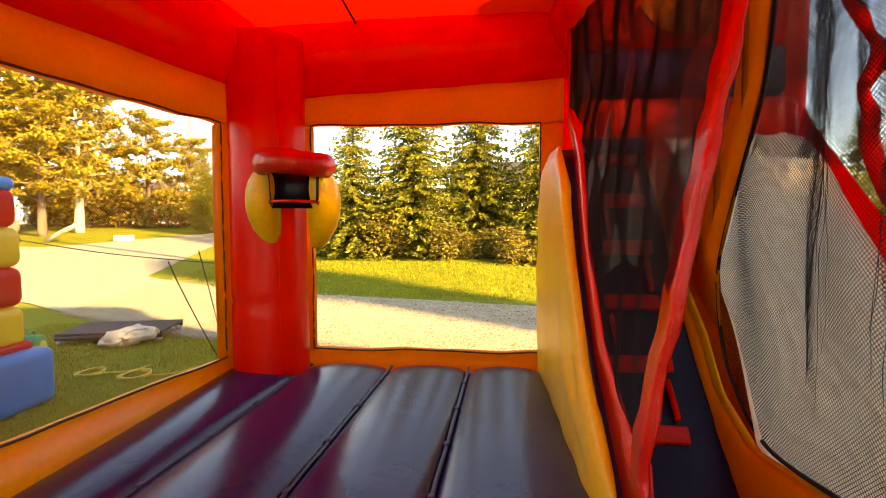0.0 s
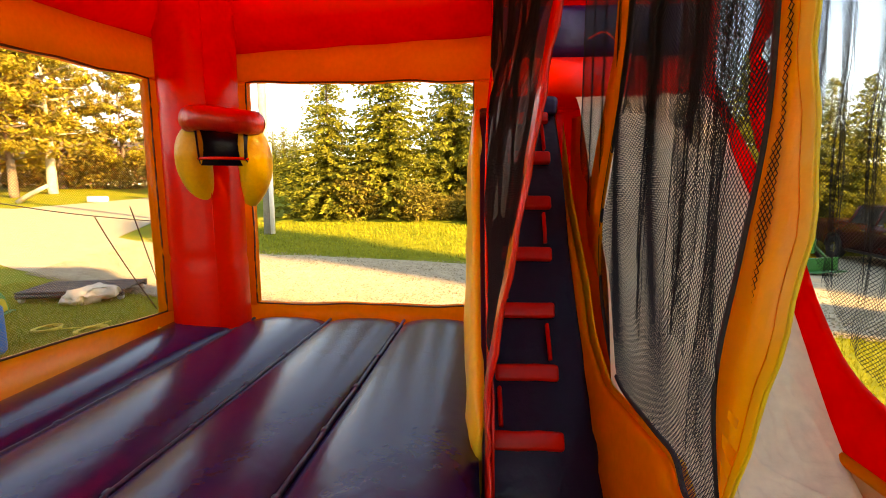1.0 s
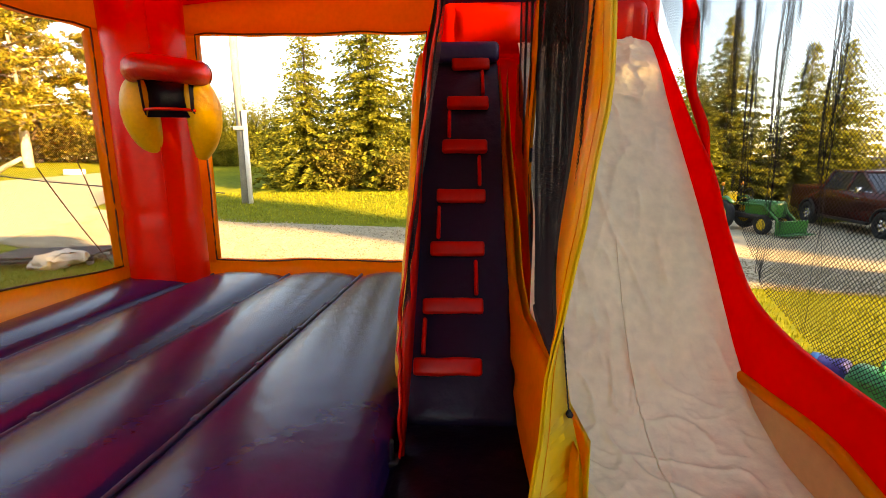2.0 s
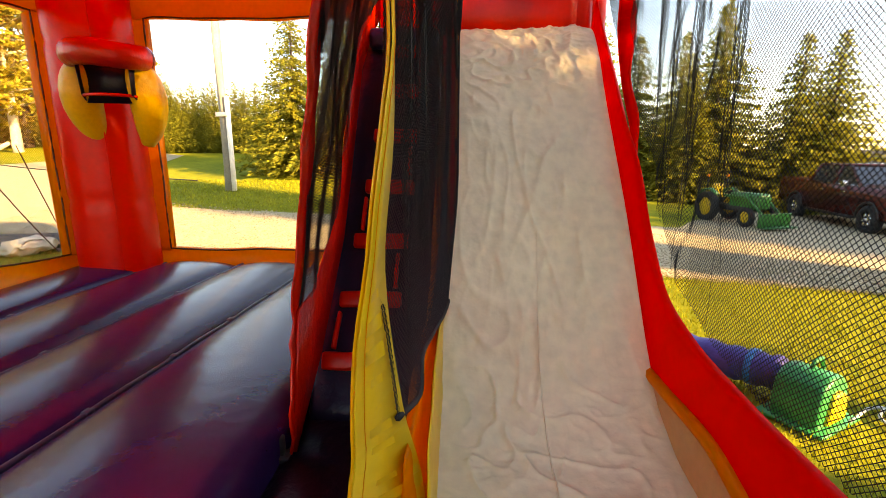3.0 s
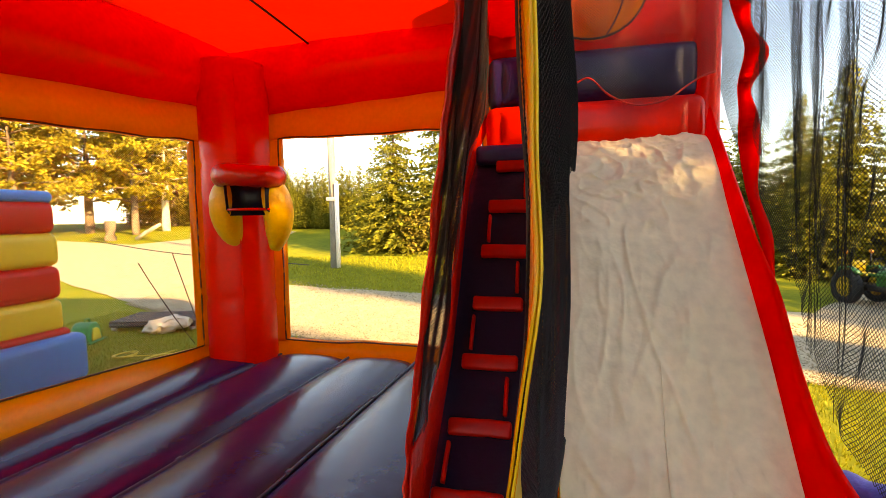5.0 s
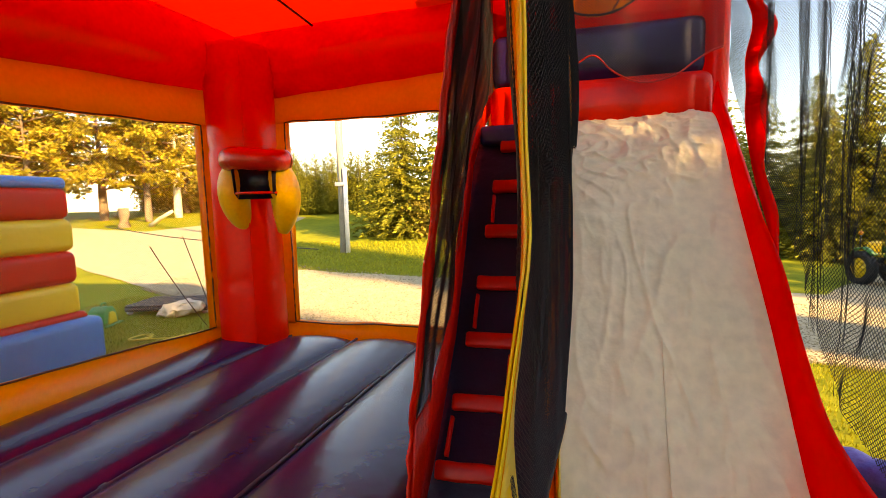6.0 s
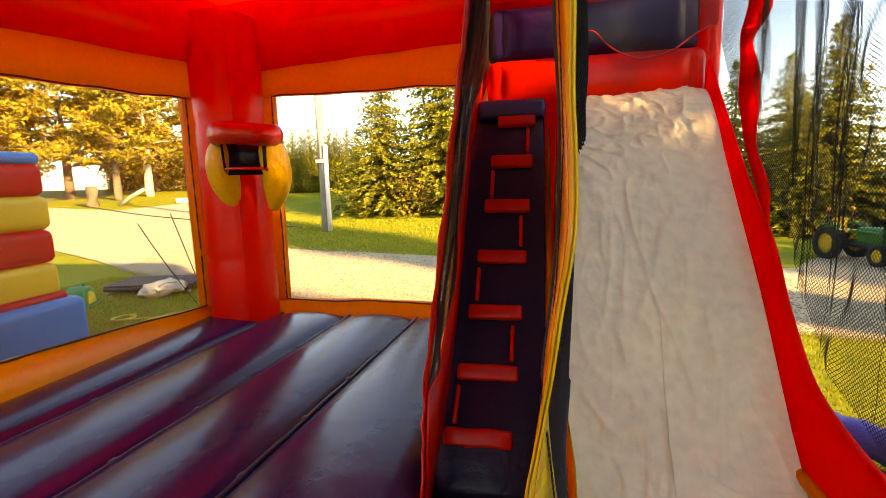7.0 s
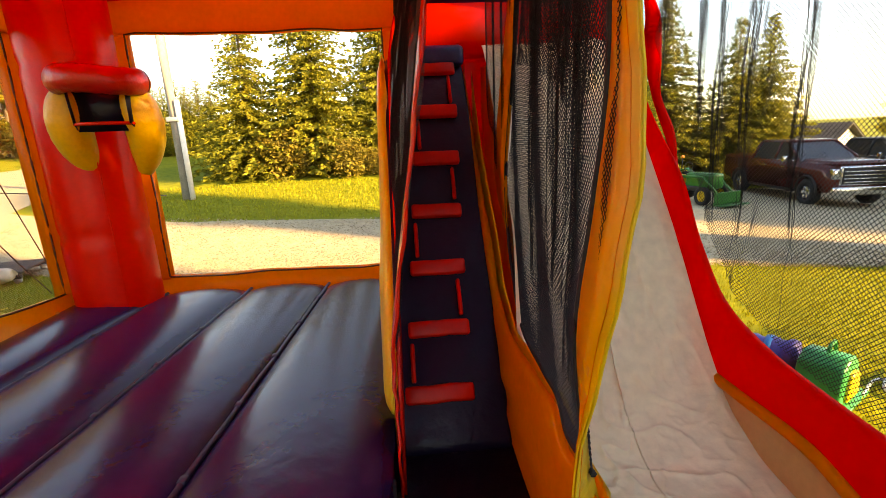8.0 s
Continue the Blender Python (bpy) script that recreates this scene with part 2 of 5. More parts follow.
def net(name, poly, place, step, width, mat, parent, label="", deep=True):
    """Knotted diamond netting: real strands over the polygon in the sheet's own (u, v); place maps u, v to the world."""
    us, vs = [p[0] for p in poly], [p[1] for p in poly]
    i, j = np.meshgrid(np.arange(int((max(us) - min(us)) / step) + 2), np.arange(int((max(vs) - min(vs)) / step) + 2), indexing="ij")
    keep = (i + j) % 2 == 0
    i, j = i[keep], j[keep]
    quads = []
    for dj in (1, -1):
        u0, v0 = min(us) + i * step, min(vs) + j * step
        u1, v1 = u0 + step, v0 + dj * step
        ok = inside(poly, (u0 + u1) / 2, (v0 + v1) / 2)
        a, b = place(u0[ok], v0[ok]), place(u1[ok], v1[ok])
        e = 1e-3
        nrm = np.cross(place(u0[ok] + e, v0[ok]) - a, place(u0[ok], v0[ok] + e) - a)
        side = np.cross(b - a, nrm)
        side *= width / 2 / (np.linalg.norm(side, axis=1, keepdims=True) + 1e-12)
        quads.append(np.stack([a - side, a + side, b + side, b - side], 1))
        if deep:
            up = nrm * (width / 2 / (np.linalg.norm(nrm, axis=1, keepdims=True) + 1e-12))
            quads.append(np.stack([a - up, a + up, b + up, b - up], 1))
    q = np.concatenate(quads).reshape(-1, 3)
    me = bpy.data.meshes.new(name)
    count = len(q) // 4
    me.vertices.add(len(q)), me.loops.add(len(q)), me.polygons.add(count)
    me.vertices.foreach_set("co", q.astype(np.float32).ravel())
    me.loops.foreach_set("vertex_index", np.arange(len(q), dtype=np.int32))
    me.polygons.foreach_set("loop_start", np.arange(0, len(q), 4, dtype=np.int32))
    me.update(calc_edges=True)
    me.materials.append(mat)
    ob = new(name, me)
    ob.parent = parent
    return tagged(ob, label)


# ---- ground ----
def clamp(v, a, b):
    return max(a, min(b, v))


def ease(v):
    v = clamp(v, 0, 1)
    return v * v * (3 - 2 * v)


def ground_z(x, y):
    """The lot rises to the back and sinks a little towards the parked cars."""
    up = 0.085 * clamp(y - 9, 0, 25) * (1 - ease((x + 1) / 9))
    down = -0.045 * clamp(x - 5, 0, 11) * ease((y - 4) / 5)
    return up + down


def axis(lo, hi, step, far):
    a = list(np.arange(lo, hi + 1e-6, step))
    return [-far, lo - 120, lo - 40, lo - 12] + a + [hi + 12, hi + 40, hi + 120, far]


gx, gy = axis(-60, 60, 1.5, 1500), axis(-30, 70, 1.5, 1500)
verts = [(x, y, ground_z(x, y) - 0.012) for x in gx for y in gy]
ny = len(gy)
faces = [(i * ny + j, (i + 1) * ny + j, (i + 1) * ny + j + 1, i * ny + j + 1) for i in range(len(gx) - 1) for j in range(ny - 1)]
ground = tagged(raw("ground", verts, faces, GRASS, None, True), "sunlit green lawn around the inflatable", "lawn", kind="structure")


def drive_near(x):
    return float(np.interp(x, [-60, -30, -15, -8, -5, -1, 3, 8, 30, 45], [30, 19, 12.5, 9.6, 8.4, 7.4, 7.3, 6.2, 0, -4]))


def drive_far(x):
    return float(np.interp(x, [-60, -30, -20, -15.5, -13.5, -10, -6.4, 2, 7.5, 11, 14, 45], [38, 23, 20.5, 27, 26, 14, 12.3, 11.0, 12.0, 16.5, 17, 18]))


verts, faces = [], []
xs = list(np.arange(-60, 45, 0.5))
M = 14
for x in xs:
    for k in range(M + 1):
        w = 0.15 * noise.noise(Vector((x * 0.9, k * 0.2, 3)))
        y = drive_near(x) + (drive_far(x) - drive_near(x)) * k / M + w
        verts.append((x, y, ground_z(x, y) + 0.012))
for i in range(len(xs) - 1):
    for k in range(M):
        a = i * (M + 1) + k
        faces.append((a, a + M + 1, a + M + 2, a + 1))
drive = tagged(raw("road", verts, faces, GRAVEL, None, True), "pale gravel driveway curving past the inflatable", "driveway", kind="structure")

# ---- the inflatable: floor ----
FLOOR = 0.585
EDGES = [-2.2, -1.385, -0.52, 0.30, 1.06]


def seam_x(x, y):
    """The inner seams fan out a little towards the entrance; the two outer edges run straight."""
    return x - (0.07 * (5.0 - y) if EDGES[0] + 0.1 < x < EDGES[-1] - 0.1 else 0.0)


def floor_tube_mesh(bm, x0, x1, y0, y1, top):
    """One long air tube of the floor, swelling between its two seams and rounding down at the back."""
    ny, nx = 40, 14
    g = []
    for i in range(ny + 1):
        b = i / ny
        y = y0 + (y1 - y0) * b
        end = (1 - max(0, (b - 0.93) / 0.07) ** 2.2) ** 0.5 if b > 0.93 else 1
        g.append([])
        for k in range(nx + 1):
            a = k / nx
            h = 0.105 * (4 * a * (1 - a)) ** 0.55
            wob = 0.006 * noise.noise(Vector((a * 3 + x0, y * 1.3, 0))) * 4 * a * (1 - a)
            xa, xb = seam_x(x0, y), seam_x(x1, y)
            g[-1].append(bm.verts.new((xa + (xb - xa) * a, y, top - 0.03 + (h + wob) * end - 0.10 * (1 - end))))
    for i in range(ny):
        for k in range(nx):
            bm.faces.new((g[i][k], g[i][k + 1], g[i + 1][k + 1], g[i + 1][k]))
    lo = [[bm.verts.new((seam_x(x, y), y, 0.03)) for x in (x0, x1)] for y in (y0, y1)]
    bm.faces.new((lo[0][0], lo[0][1], lo[1][1], lo[1][0]))
    bm.faces.new(g[0] + [lo[0][1], lo[0][0]])
    bm.faces.new(g[-1][::-1] + [lo[1][0], lo[1][1]])
    bm.faces.new([r[0] for r in g][::-1] + [lo[0][0], lo[1][0]])
    bm.faces.new([r[-1] for r in g] + [lo[1][1], lo[0][1]])


floor = thing("floor", "glossy dark purple inflated bouncing floor of long tubes", "floor", kind="structure")
for x0, x1 in zip(EDGES, EDGES[1:]):
    bm = bmesh.new()
    floor_tube_mesh(bm, x0 + 0.001, x1 - 0.001, -0.7, 5.12, FLOOR)
    part("floor_tube", bm, PURPLE, floor)
for x in EDGES[1:-1]:
    bm = bmesh.new()
    sweep(bm, [(seam_x(x, y) + 0.004 * noise.noise(Vector((x, y * 2, 1))), y, FLOOR - 0.012 + 0.003 * math.sin(y * 9)) for y in np.linspace(-0.7, 5.03, 60)], 0.016, 8)
    part("seam_cord", bm, SEAM, floor)
    bm = bmesh.new()
    for y in np.arange(0.2, 5.0, 0.62):
        box(bm, (seam_x(x, y) - 0.020, y, FLOOR - 0.02), (seam_x(x, y) + 0.020, y + 0.05, FLOOR + 0.008), 0.006, 1)
    part("seam_tab", bm, SEAM, floor)


# ---- walls of the bouncing room ----
def window_wall(name, label, lo, hi, frame_lo, frame_hi, axis_v, at, thick, mat, bottom, top, sill_top, head, slant=0.0, rise=0.0, sill_mat=None):
    """Four inflated bands round an opening: sill, head and two jambs."""
    w = thing(name, label, "wall", kind="structure")
    n = Vector((0, 1, 0)) if axis_v == "x" else Vector((1, 0, 0))

    def put(nm, a0, a1, z0, z1, wave):
        bm = bmesh.new()
        k = 30
        rows = []
        for i in range(k + 1):
            s = a0 + (a1 - a0) * i / k
            d = wave * noise.noise(Vector((s * 1.7, z0, at)))
            tilt, lift = slant * (s - frame_hi), rise * (frame_hi - s)
            za = z0 + {"header_band": d + tilt, "sill_band": 0, "jamb": lift}[nm]
            zb = z1 + {"header_band": 1.5 * tilt, "sill_band": d + lift, "jamb": tilt}[nm]
            rows.append((s, za, zb))
        loops = []
        for s, za, zb in rows:
            prof = [(-0.5, 0.0), (-0.42, 0.02), (-0.5, 0.5), (-0.42, 0.98), (0.5, 1.0), (0.62, 0.5), (0.5, 0.0)]
            ring = []
            for e, f in prof:
                z = za + (zb - za) * f
                ring.append(bm.verts.new((s, at + e * thick, z) if axis_v == "x" else (at + e * thick, s, z)))
            loops.append(ring)
        m = len(loops[0])
        for p, q in zip(loops, loops[1:]):
            for c in range(m):
                bm.faces.new((p[c], p[(c + 1) % m], q[(c + 1) % m], q[c]))
        bm.faces.new(loops[0]), bm.faces.new(loops[-1][::-1])
        return part(nm, bm, sill_mat if sill_mat and nm == "sill_band" else mat, w)

    put("sill_band", lo, hi, bottom, sill_top, 0.03)
    put("header_band", lo, hi, head, top, 0.03)
    put("jamb", lo, frame_lo, sill_top - 0.02, head + 0.02, 0)
    put("jamb", frame_hi, hi, sill_top - 0.02, head + 0.02, 0)
    # dark bound edge round the opening
    bm = bmesh.new()
    loop = []
    for s, z in [(frame_lo, sill_top), (frame_hi, sill_top), (frame_hi, head), (frame_lo, head), (frame_lo, sill_top)]:
        loop.append((s, z))
    pts = []
    for (s0, z0), (s1, z1) in zip(loop, loop[1:]):
        for k in range(24):
            f = k / 24
            j = 0.010 * noise.noise(Vector((s0 + (s1 - s0) * f * 3, z0 + (z1 - z0) * f * 3, at)))
            s, z = s0 + (s1 - s0) * f + (j if s0 == s1 else 0), z0 + (z1 - z0) * f + (j + (0.03 * noise.noise(Vector(((s0 + (s1 - s0) * f) * 1.7, bottom if z0 == sill_top else head, at)))) if z0 == z1 else 0)
            z += (rise * (frame_hi - s) if z < (sill_top + head) / 2 else slant * (s - frame_hi))
            pts.append((s, at - thick * 0.5, z) if axis_v == "x" else (at + thick * 0.5, s, z))
    pts.append(pts[0])
    sweep(bm, pts, 0.009, 6, caps=False)
    part("edge_binding", bm, material("brown_binding_" + name, (0.10, 0.035, 0.01), 0.6, 0.2, 20), w)
    return w


wall_back = window_wall("wall_back", "orange vinyl back wall framing a large open window", -1.75, 1.28, -1.42, 1.045, "x", 5.26, 0.10, ORANGE, 0.30, 3.78, 0.70, 3.145)
wall_left = window_wall("wall_left", "orange vinyl side wall framing a netted window", -1.0, 4.9, -0.3, 4.62, "y", -2.15, 0.10, ORANGE, 0.25, 3.52, 0.76, 3.065, 0.065, 0.08, AMBER_VINYL)
net("window_net", [(-0.3, 1.14), (4.62, 0.75), (4.62, 3.07), (-0.3, 2.76)], lambda u, v: np.stack([-2.17 + 0.012 * np.sin(u * 2.1 + v), u, v], -1), 0.011, 0.0012, PALE_NET, wall_left, "fine window netting with bright haze put into its pale colour", False)
# thin brown strands in the window plane, standing in for stalks outside
bm = bmesh.new()
for a in ([(-2.16, 4.55, 0.80), (-2.15, 4.28, 1.15), (-2.16, 4.02, 1.55), (-2.16, 3.88, 1.78)], [(-2.16, 4.58, 1.1), (-2.15, 4.42, 1.5), (-2.16, 4.3, 1.85)]):
    sweep(bm, smooth_line(a, 6), 0.005, 6)
part("dark_strand", bm, BARK, wall_left)

ceiling = thing("ceiling", "red vinyl roof panel with fat inflated beams", "ceiling", kind="structure")


def beam(a, b, r, name="roof_beam"):
    bm = bmesh.new()
    a, b = Vector(a), Vector(b)
    pts = [a.lerp(b, k / 30) for k in range(31)]
    sweep(bm, pts, [r * (1 + 0.012 * math.sin(k * 1.1)) for k in range(31)], 28)
    return part(name, bm, RED, ceiling)


beam((-2.45, 5.32, 3.80), (1.62, 5.32, 4.01), 0.42)
beam((-2.25, 5.5, 3.93), (-2.25, -1.2, 3.26), 0.42)
beam((1.42, 5.2, 4.05), (1.42, 1.5, 4.05), 0.34)
beam((-2.3, -1.1, 3.30), (1.6, -1.1, 3.85), 0.42)
bm = bmesh.new()
cushion(bm, (-2.2, -1.1, 4.08), (3.65, 0, 0), (0, 6.4, 0), (0, 0, 1), 0.16, 40, 40, 0.5, 0.03, 2)
bmesh.ops.solidify(bm, geom=bm.faces[:], thickness=0.03)
part("roof_panel", bm, RED_SHEET, ceiling)
bm = bmesh.new()
sweep(bm, [(-0.85, 5.05 - 0.03 * k * 6, 4.115 + 0.03 * math.sin(k * 0.2)) for k in range(12)], 0.012, 6)
part("roof_seam", bm, SEAM, ceiling)


def column(at, r, top, label):
    col = thing("corner_column", label, "column", (at[0], at[1], 0))
    bm = bmesh.new()
    zs = np.linspace(0.08, top, 60)
    rings = []
    for z in zs:
        rr = r * (1 - 0.04 * (1 if abs(((z - 0.6) % 1.45) - 0.72) < 0.03 else 0)) * (1 + 0.01 * math.sin(z * 2.0))
        rings.append([bm.verts.new((rr * math.cos(a) * (1 + 0.006 * math.sin(3 * a + z)), rr * math.sin(a), z)) for a in np.linspace(0, 2 * math.pi, 40, endpoint=False)])
    for p, q in zip(rings, rings[1:]):
        for k in range(40):
            bm.faces.new((p[k], p[(k + 1) % 40], q[(k + 1) % 40], q[k]))
    bm.faces.new(rings[0][::-1]), bm.faces.new(rings[-1])
    part("shaft", bm, RED, col)
    bm = bmesh.new()
    sweep(bm, [(0.62 * r, -0.79 * r, z) for z in np.linspace(0.62, top - 0.1, 40)], 0.006, 6)
    part("weld_seam", bm, RED, col)
    return col


column((-1.735, 4.84), 0.37, 3.9, "fat glossy red inflated corner column beside the hoop")
column((1.42, 5.42), 0.22, 3.95, "slim red inflated column beside the climbing lane")
column((-2.2, -1.1), 0.36, 3.85, "fat glossy red inflated column at the entrance")
column((1.5, -1.1), 0.3, 3.85, "glossy red inflated column at the entrance side")

# white anchor knot at the foot of the column
bm = bmesh.new()
bmesh.ops.create_icosphere(bm, subdivisions=2, radius=0.028, matrix=Matrix.Translation((0, 0, 0.02)) @ Matrix.Diagonal((1, 0.8, 1, 1)))
sweep(bm, [(0.0, 0, 0.02), (0.05, -0.02, 0.03), (0.08, -0.01, 0.0)], 0.008, 6)
knot = part("cord_knot", bm, CORD, None)
knot.location = (-2.09, 4.46, 0.60)
tagged(knot, "small pale knotted cord at the column foot", "knot")


# ---- basketball hoop on the column ----
def hoop():
    h = thing("basketball_hoop", "soft red inflatable basketball hoop with yellow side bolsters", "hoop", (-1.305, 4.47, 2.63))
    turn = Matrix.Rotation(radians(36), 4, "Z")
    bm = bmesh.new()
    n = 40
    sweep(bm, [(0.30 * math.cos(a), 0.27 * math.sin(a) + 0.0, 0.012 * math.sin(2 * a)) for a in np.linspace(0, 2 * math.pi, n + 1)], [0.092 * (1 + 0.03 * math.sin(k * 2.3)) for k in range(n + 1)], 16, caps=False, flat=1.2)
    bmesh.ops.remove_doubles(bm, verts=bm.verts, dist=0.002)
    part("ring", bm, SHADE_RED, h)
    for s in (-1, 1):
        bm = bmesh.new()
        e = 0.31 if s < 0 else 0.25
        path = smooth_line([(s * (e - 0.05), 0.04, -0.05), (s * e, 0.07, -0.22), (s * (e + 0.01), 0.12, -0.42), (s * (e - 0.03), 0.18, -0.62), (s * (e - 0.08), 0.22, -0.77)], 7)
        k = len(path)
        sweep(bm, path, [0.035 + 0.135 * math.sin(math.pi * (0.14 + 0.80 * (i / (k - 1)) ** 0.85)) for i in range(k)], 18)
        part("side_bolster", bm, SHADE_YELLOW, h, "yellow tapered bolster")
    # dark soft basket: back cloth, sides and a red hem
    bm = bmesh.new()
    front = [(0.25 * math.cos(a), 0.22 * math.sin(a)) for a in np.linspace(math.pi, 2 * math.pi, 18)]
    strip(bm, [(-0.25, -0.03, -0.03), (0.25, -0.03, -0.03)], [(-0.23, -0.02, -0.40), (0.23, -0.02, -0.40)], 0.01, Vector((0, 1, 0)))
    for s in (-1, 1):
        strip(bm, [(s * 0.22, -0.16, -0.05), (s * 0.25, 0.0, -0.05)], [(s * 0.21, -0.13, -0.34), (s * 0.23, 0.0, -0.40)], 0.01)
    part("basket_cloth", bm, DARK_PURPLE, h, "dark cloth basket")
    bm = bmesh.new()
    sweep(bm, [(0.235 * math.cos(a), 0.21 * math.sin(a), -0.34) for a in np.linspace(math.pi, 2 * math.pi, 18)], 0.018, 8, flat=0.8)
    part("hem", bm, RED_CRUMPLED, h)
    return h


hoop_ob = hoop()
hoop_ob.rotation_euler = (0, 0, radians(14))
hoop_ob.scale = (0.95, 0.95, 1)

# ---- climbing lane ----
LADDER = [(2.38, 0.50), (2.46, 0.72), (2.77, 0.975), (3.05, 1.28), (3.32, 1.61), (3.52, 1.96), (3.72, 2.29), (3.98, 2.62)]
lane = thing("climbing_lane", "dark purple inflated climbing ramp with red step straps", "climbing ramp")
bm = bmesh.new()
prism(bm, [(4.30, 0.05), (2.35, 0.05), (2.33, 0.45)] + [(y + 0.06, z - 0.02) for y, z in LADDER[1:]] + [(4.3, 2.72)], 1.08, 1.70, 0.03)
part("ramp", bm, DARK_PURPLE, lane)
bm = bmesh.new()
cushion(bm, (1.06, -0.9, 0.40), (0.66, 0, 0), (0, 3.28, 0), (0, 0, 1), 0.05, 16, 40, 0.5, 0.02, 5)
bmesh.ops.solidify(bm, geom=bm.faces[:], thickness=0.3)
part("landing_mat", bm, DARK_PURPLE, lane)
for i, (y, z) in enumerate(LADDER[1:]):
    x0, half = 1.128 + 0.033 * i, 0.194 - 0.007 * i
    bm = bmesh.new()
    box(bm, (-half, -0.03, -0.05), (half, 0.03, 0.05), 0.018, 2)
    bmesh.ops.subdivide_edges(bm, edges=[e for e in bm.edges if e.calc_length() > 0.2], cuts=5)
    for v in bm.verts:
        v.co.z += 0.006 * noise.noise(Vector((v.co.x * 9, i, 0)))
        v.co.y += 0.010 * noise.noise(Vector((v.co.x * 7, i, 4)))
    bmesh.ops.transform(bm, matrix=pose(x0 + half, y + 0.02, z - 0.04, -28, 0, random.uniform(-2, 2)), verts=bm.verts)
    part("step", bm, RED, lane)
    if i < 6:
        y2, z2 = LADDER[i + 2]
        s = x0 + 0.033 + (2 * half - 0.075 if i % 2 else 0.02)
        bm = bmesh.new()
        sweep(bm, [(s, y + (y2 - y) * f + 0.012 - 0.03 * math.sin(math.pi * f), z - 0.05 + (z2 - z) * f) for f in (0.25, 0.4, 0.6, 0.8)], 0.030, 8, flat=0.45, up=Vector((1, 0, 0)))
        part("hand_strap", bm, RED, lane)
bm = bmesh.new()
box(bm, (1.15, 3.99, 2.60), (1.71, 4.11, 2.76), 0.045, 4)
part("top_roll", bm, VIOLET, lane)

# divider between the bouncing floor and the lane
divider = thing("divider_wall", "yellow inflated divider with red edge and black netting", "divider")
bm = bmesh.new()
TOP1 = [(2.5, 0.72), (3.1, 1.22), (3.55, 1.87), (3.85, 2.46), (4.15, 2.73), (4.7, 2.74), (5.25, 2.62)]
swollen_wall(bm, 2.5, 5.24, 0.3, lambda y: float(np.interp(y, [p[0] for p in TOP1], [p[1] for p in TOP1])), 1.02, 1.11, 0.035, 0.03)
part("body", bm, YELLOW, divider)
FLAP_TOP = [(2.02, 0.42), (2.10, 0.80), (2.17, 1.09), (2.13, 1.75), (2.08, 2.4), (2.05, 2.9), (2.03, 3.4), (2.0, 4.0)]


def flap_x(z):
    return 1.10 + 0.15 * np.maximum(0, z - 1.1)


bm = bmesh.new()
line = smooth_line([(flap_x(z), y, z) for y, z in FLAP_TOP], 6)
strip(bm, [p + Vector((0.006 * math.sin(i * 1.9), 0.012 * math.sin(i * 1.3), 0)) for i, p in enumerate(line)], [p + Vector((-0.012, 0.17 + 0.016 * math.sin(i * 2.1), -0.01)) for i, p in enumerate(line)], 0.012)
part("front_edge", bm, RED_CRUMPLED, divider)
bm = bmesh.new()
strip(bm, [(1.115, 2.04, 0.42), (1.115, 2.5, 0.72), (1.115, 3.1, 1.25), (1.115, 3.5, 1.83), (1.13, 3.8, 2.42), (1.16, 4.1, 2.72), (1.195, 4.5, 3.0), (1.20, 4.62, 4.0)],
      [(1.115, 2.20, 1.07), (1.115, 2.45, 1.10), (1.115, 2.95, 1.42), (1.115, 3.35, 2.02), (1.13, 3.62, 2.60), (1.16, 3.95, 2.86), (1.195, 4.4, 3.1), (1.20, 4.5, 4.0)], 0.014)
part("lower_edge", bm, RED_CRUMPLED, divider)
EDGE_A = [(2.24, 1.06), (2.45, 1.10), (2.95, 1.42), (3.35, 2.02), (3.62, 2.60), (3.95, 2.86), (4.4, 3.1), (4.5, 4.0)]


def flap_place(layer):
    def place(u, v):
        yb = np.interp(v, [p[1] for p in FLAP_TOP], [p[0] for p in FLAP_TOP]) + 0.1
        ya = np.interp(v, [p[1] for p in EDGE_A], [p[0] for p in EDGE_A])
        w = np.clip((ya - u) / np.maximum(0.05, ya - yb), 0, 1)
        back = 1.115 + 0.08 * np.clip((v - 2.2) / 0.8, 0, 1)
        return np.stack([back + (flap_x(v) - back) * w + 0.006 * np.sin((24 + 5 * layer) * u - 6 * v + layer) + 0.010 * np.sin(7 * u + 4 * v + 2 * layer) + 0.012 * layer, u, v], -1)
    return place


poly = EDGE_A + [(2.11, 4.0), (2.14, 3.4), (2.16, 2.9), (2.19, 2.4), (2.23, 1.75)]
net("netting", poly, flap_place(0), 0.0084, 0.0030, NET, divider)
poly = [(2.3, 1.75), (2.75, 1.9), (3.1, 1.75), (3.35, 2.02), (3.62, 2.60), (3.95, 2.86), (4.4, 3.1), (4.5, 4.0), (2.11, 4.0), (2.14, 3.4), (2.16, 2.9), (2.19, 2.4)]
net("upper_netting", poly, flap_place(1), 0.0080, 0.0034, NET, divider, "", False)
bm = bmesh.new()
box(bm, (1.02, 1.98, 0.40), (1.10, 2.06, 0.43), 0.008)
box(bm, (1.045, 2.0, 0.42), (1.075, 2.04, 0.52), 0.008)
part("buckle", bm, BLACK, divider)

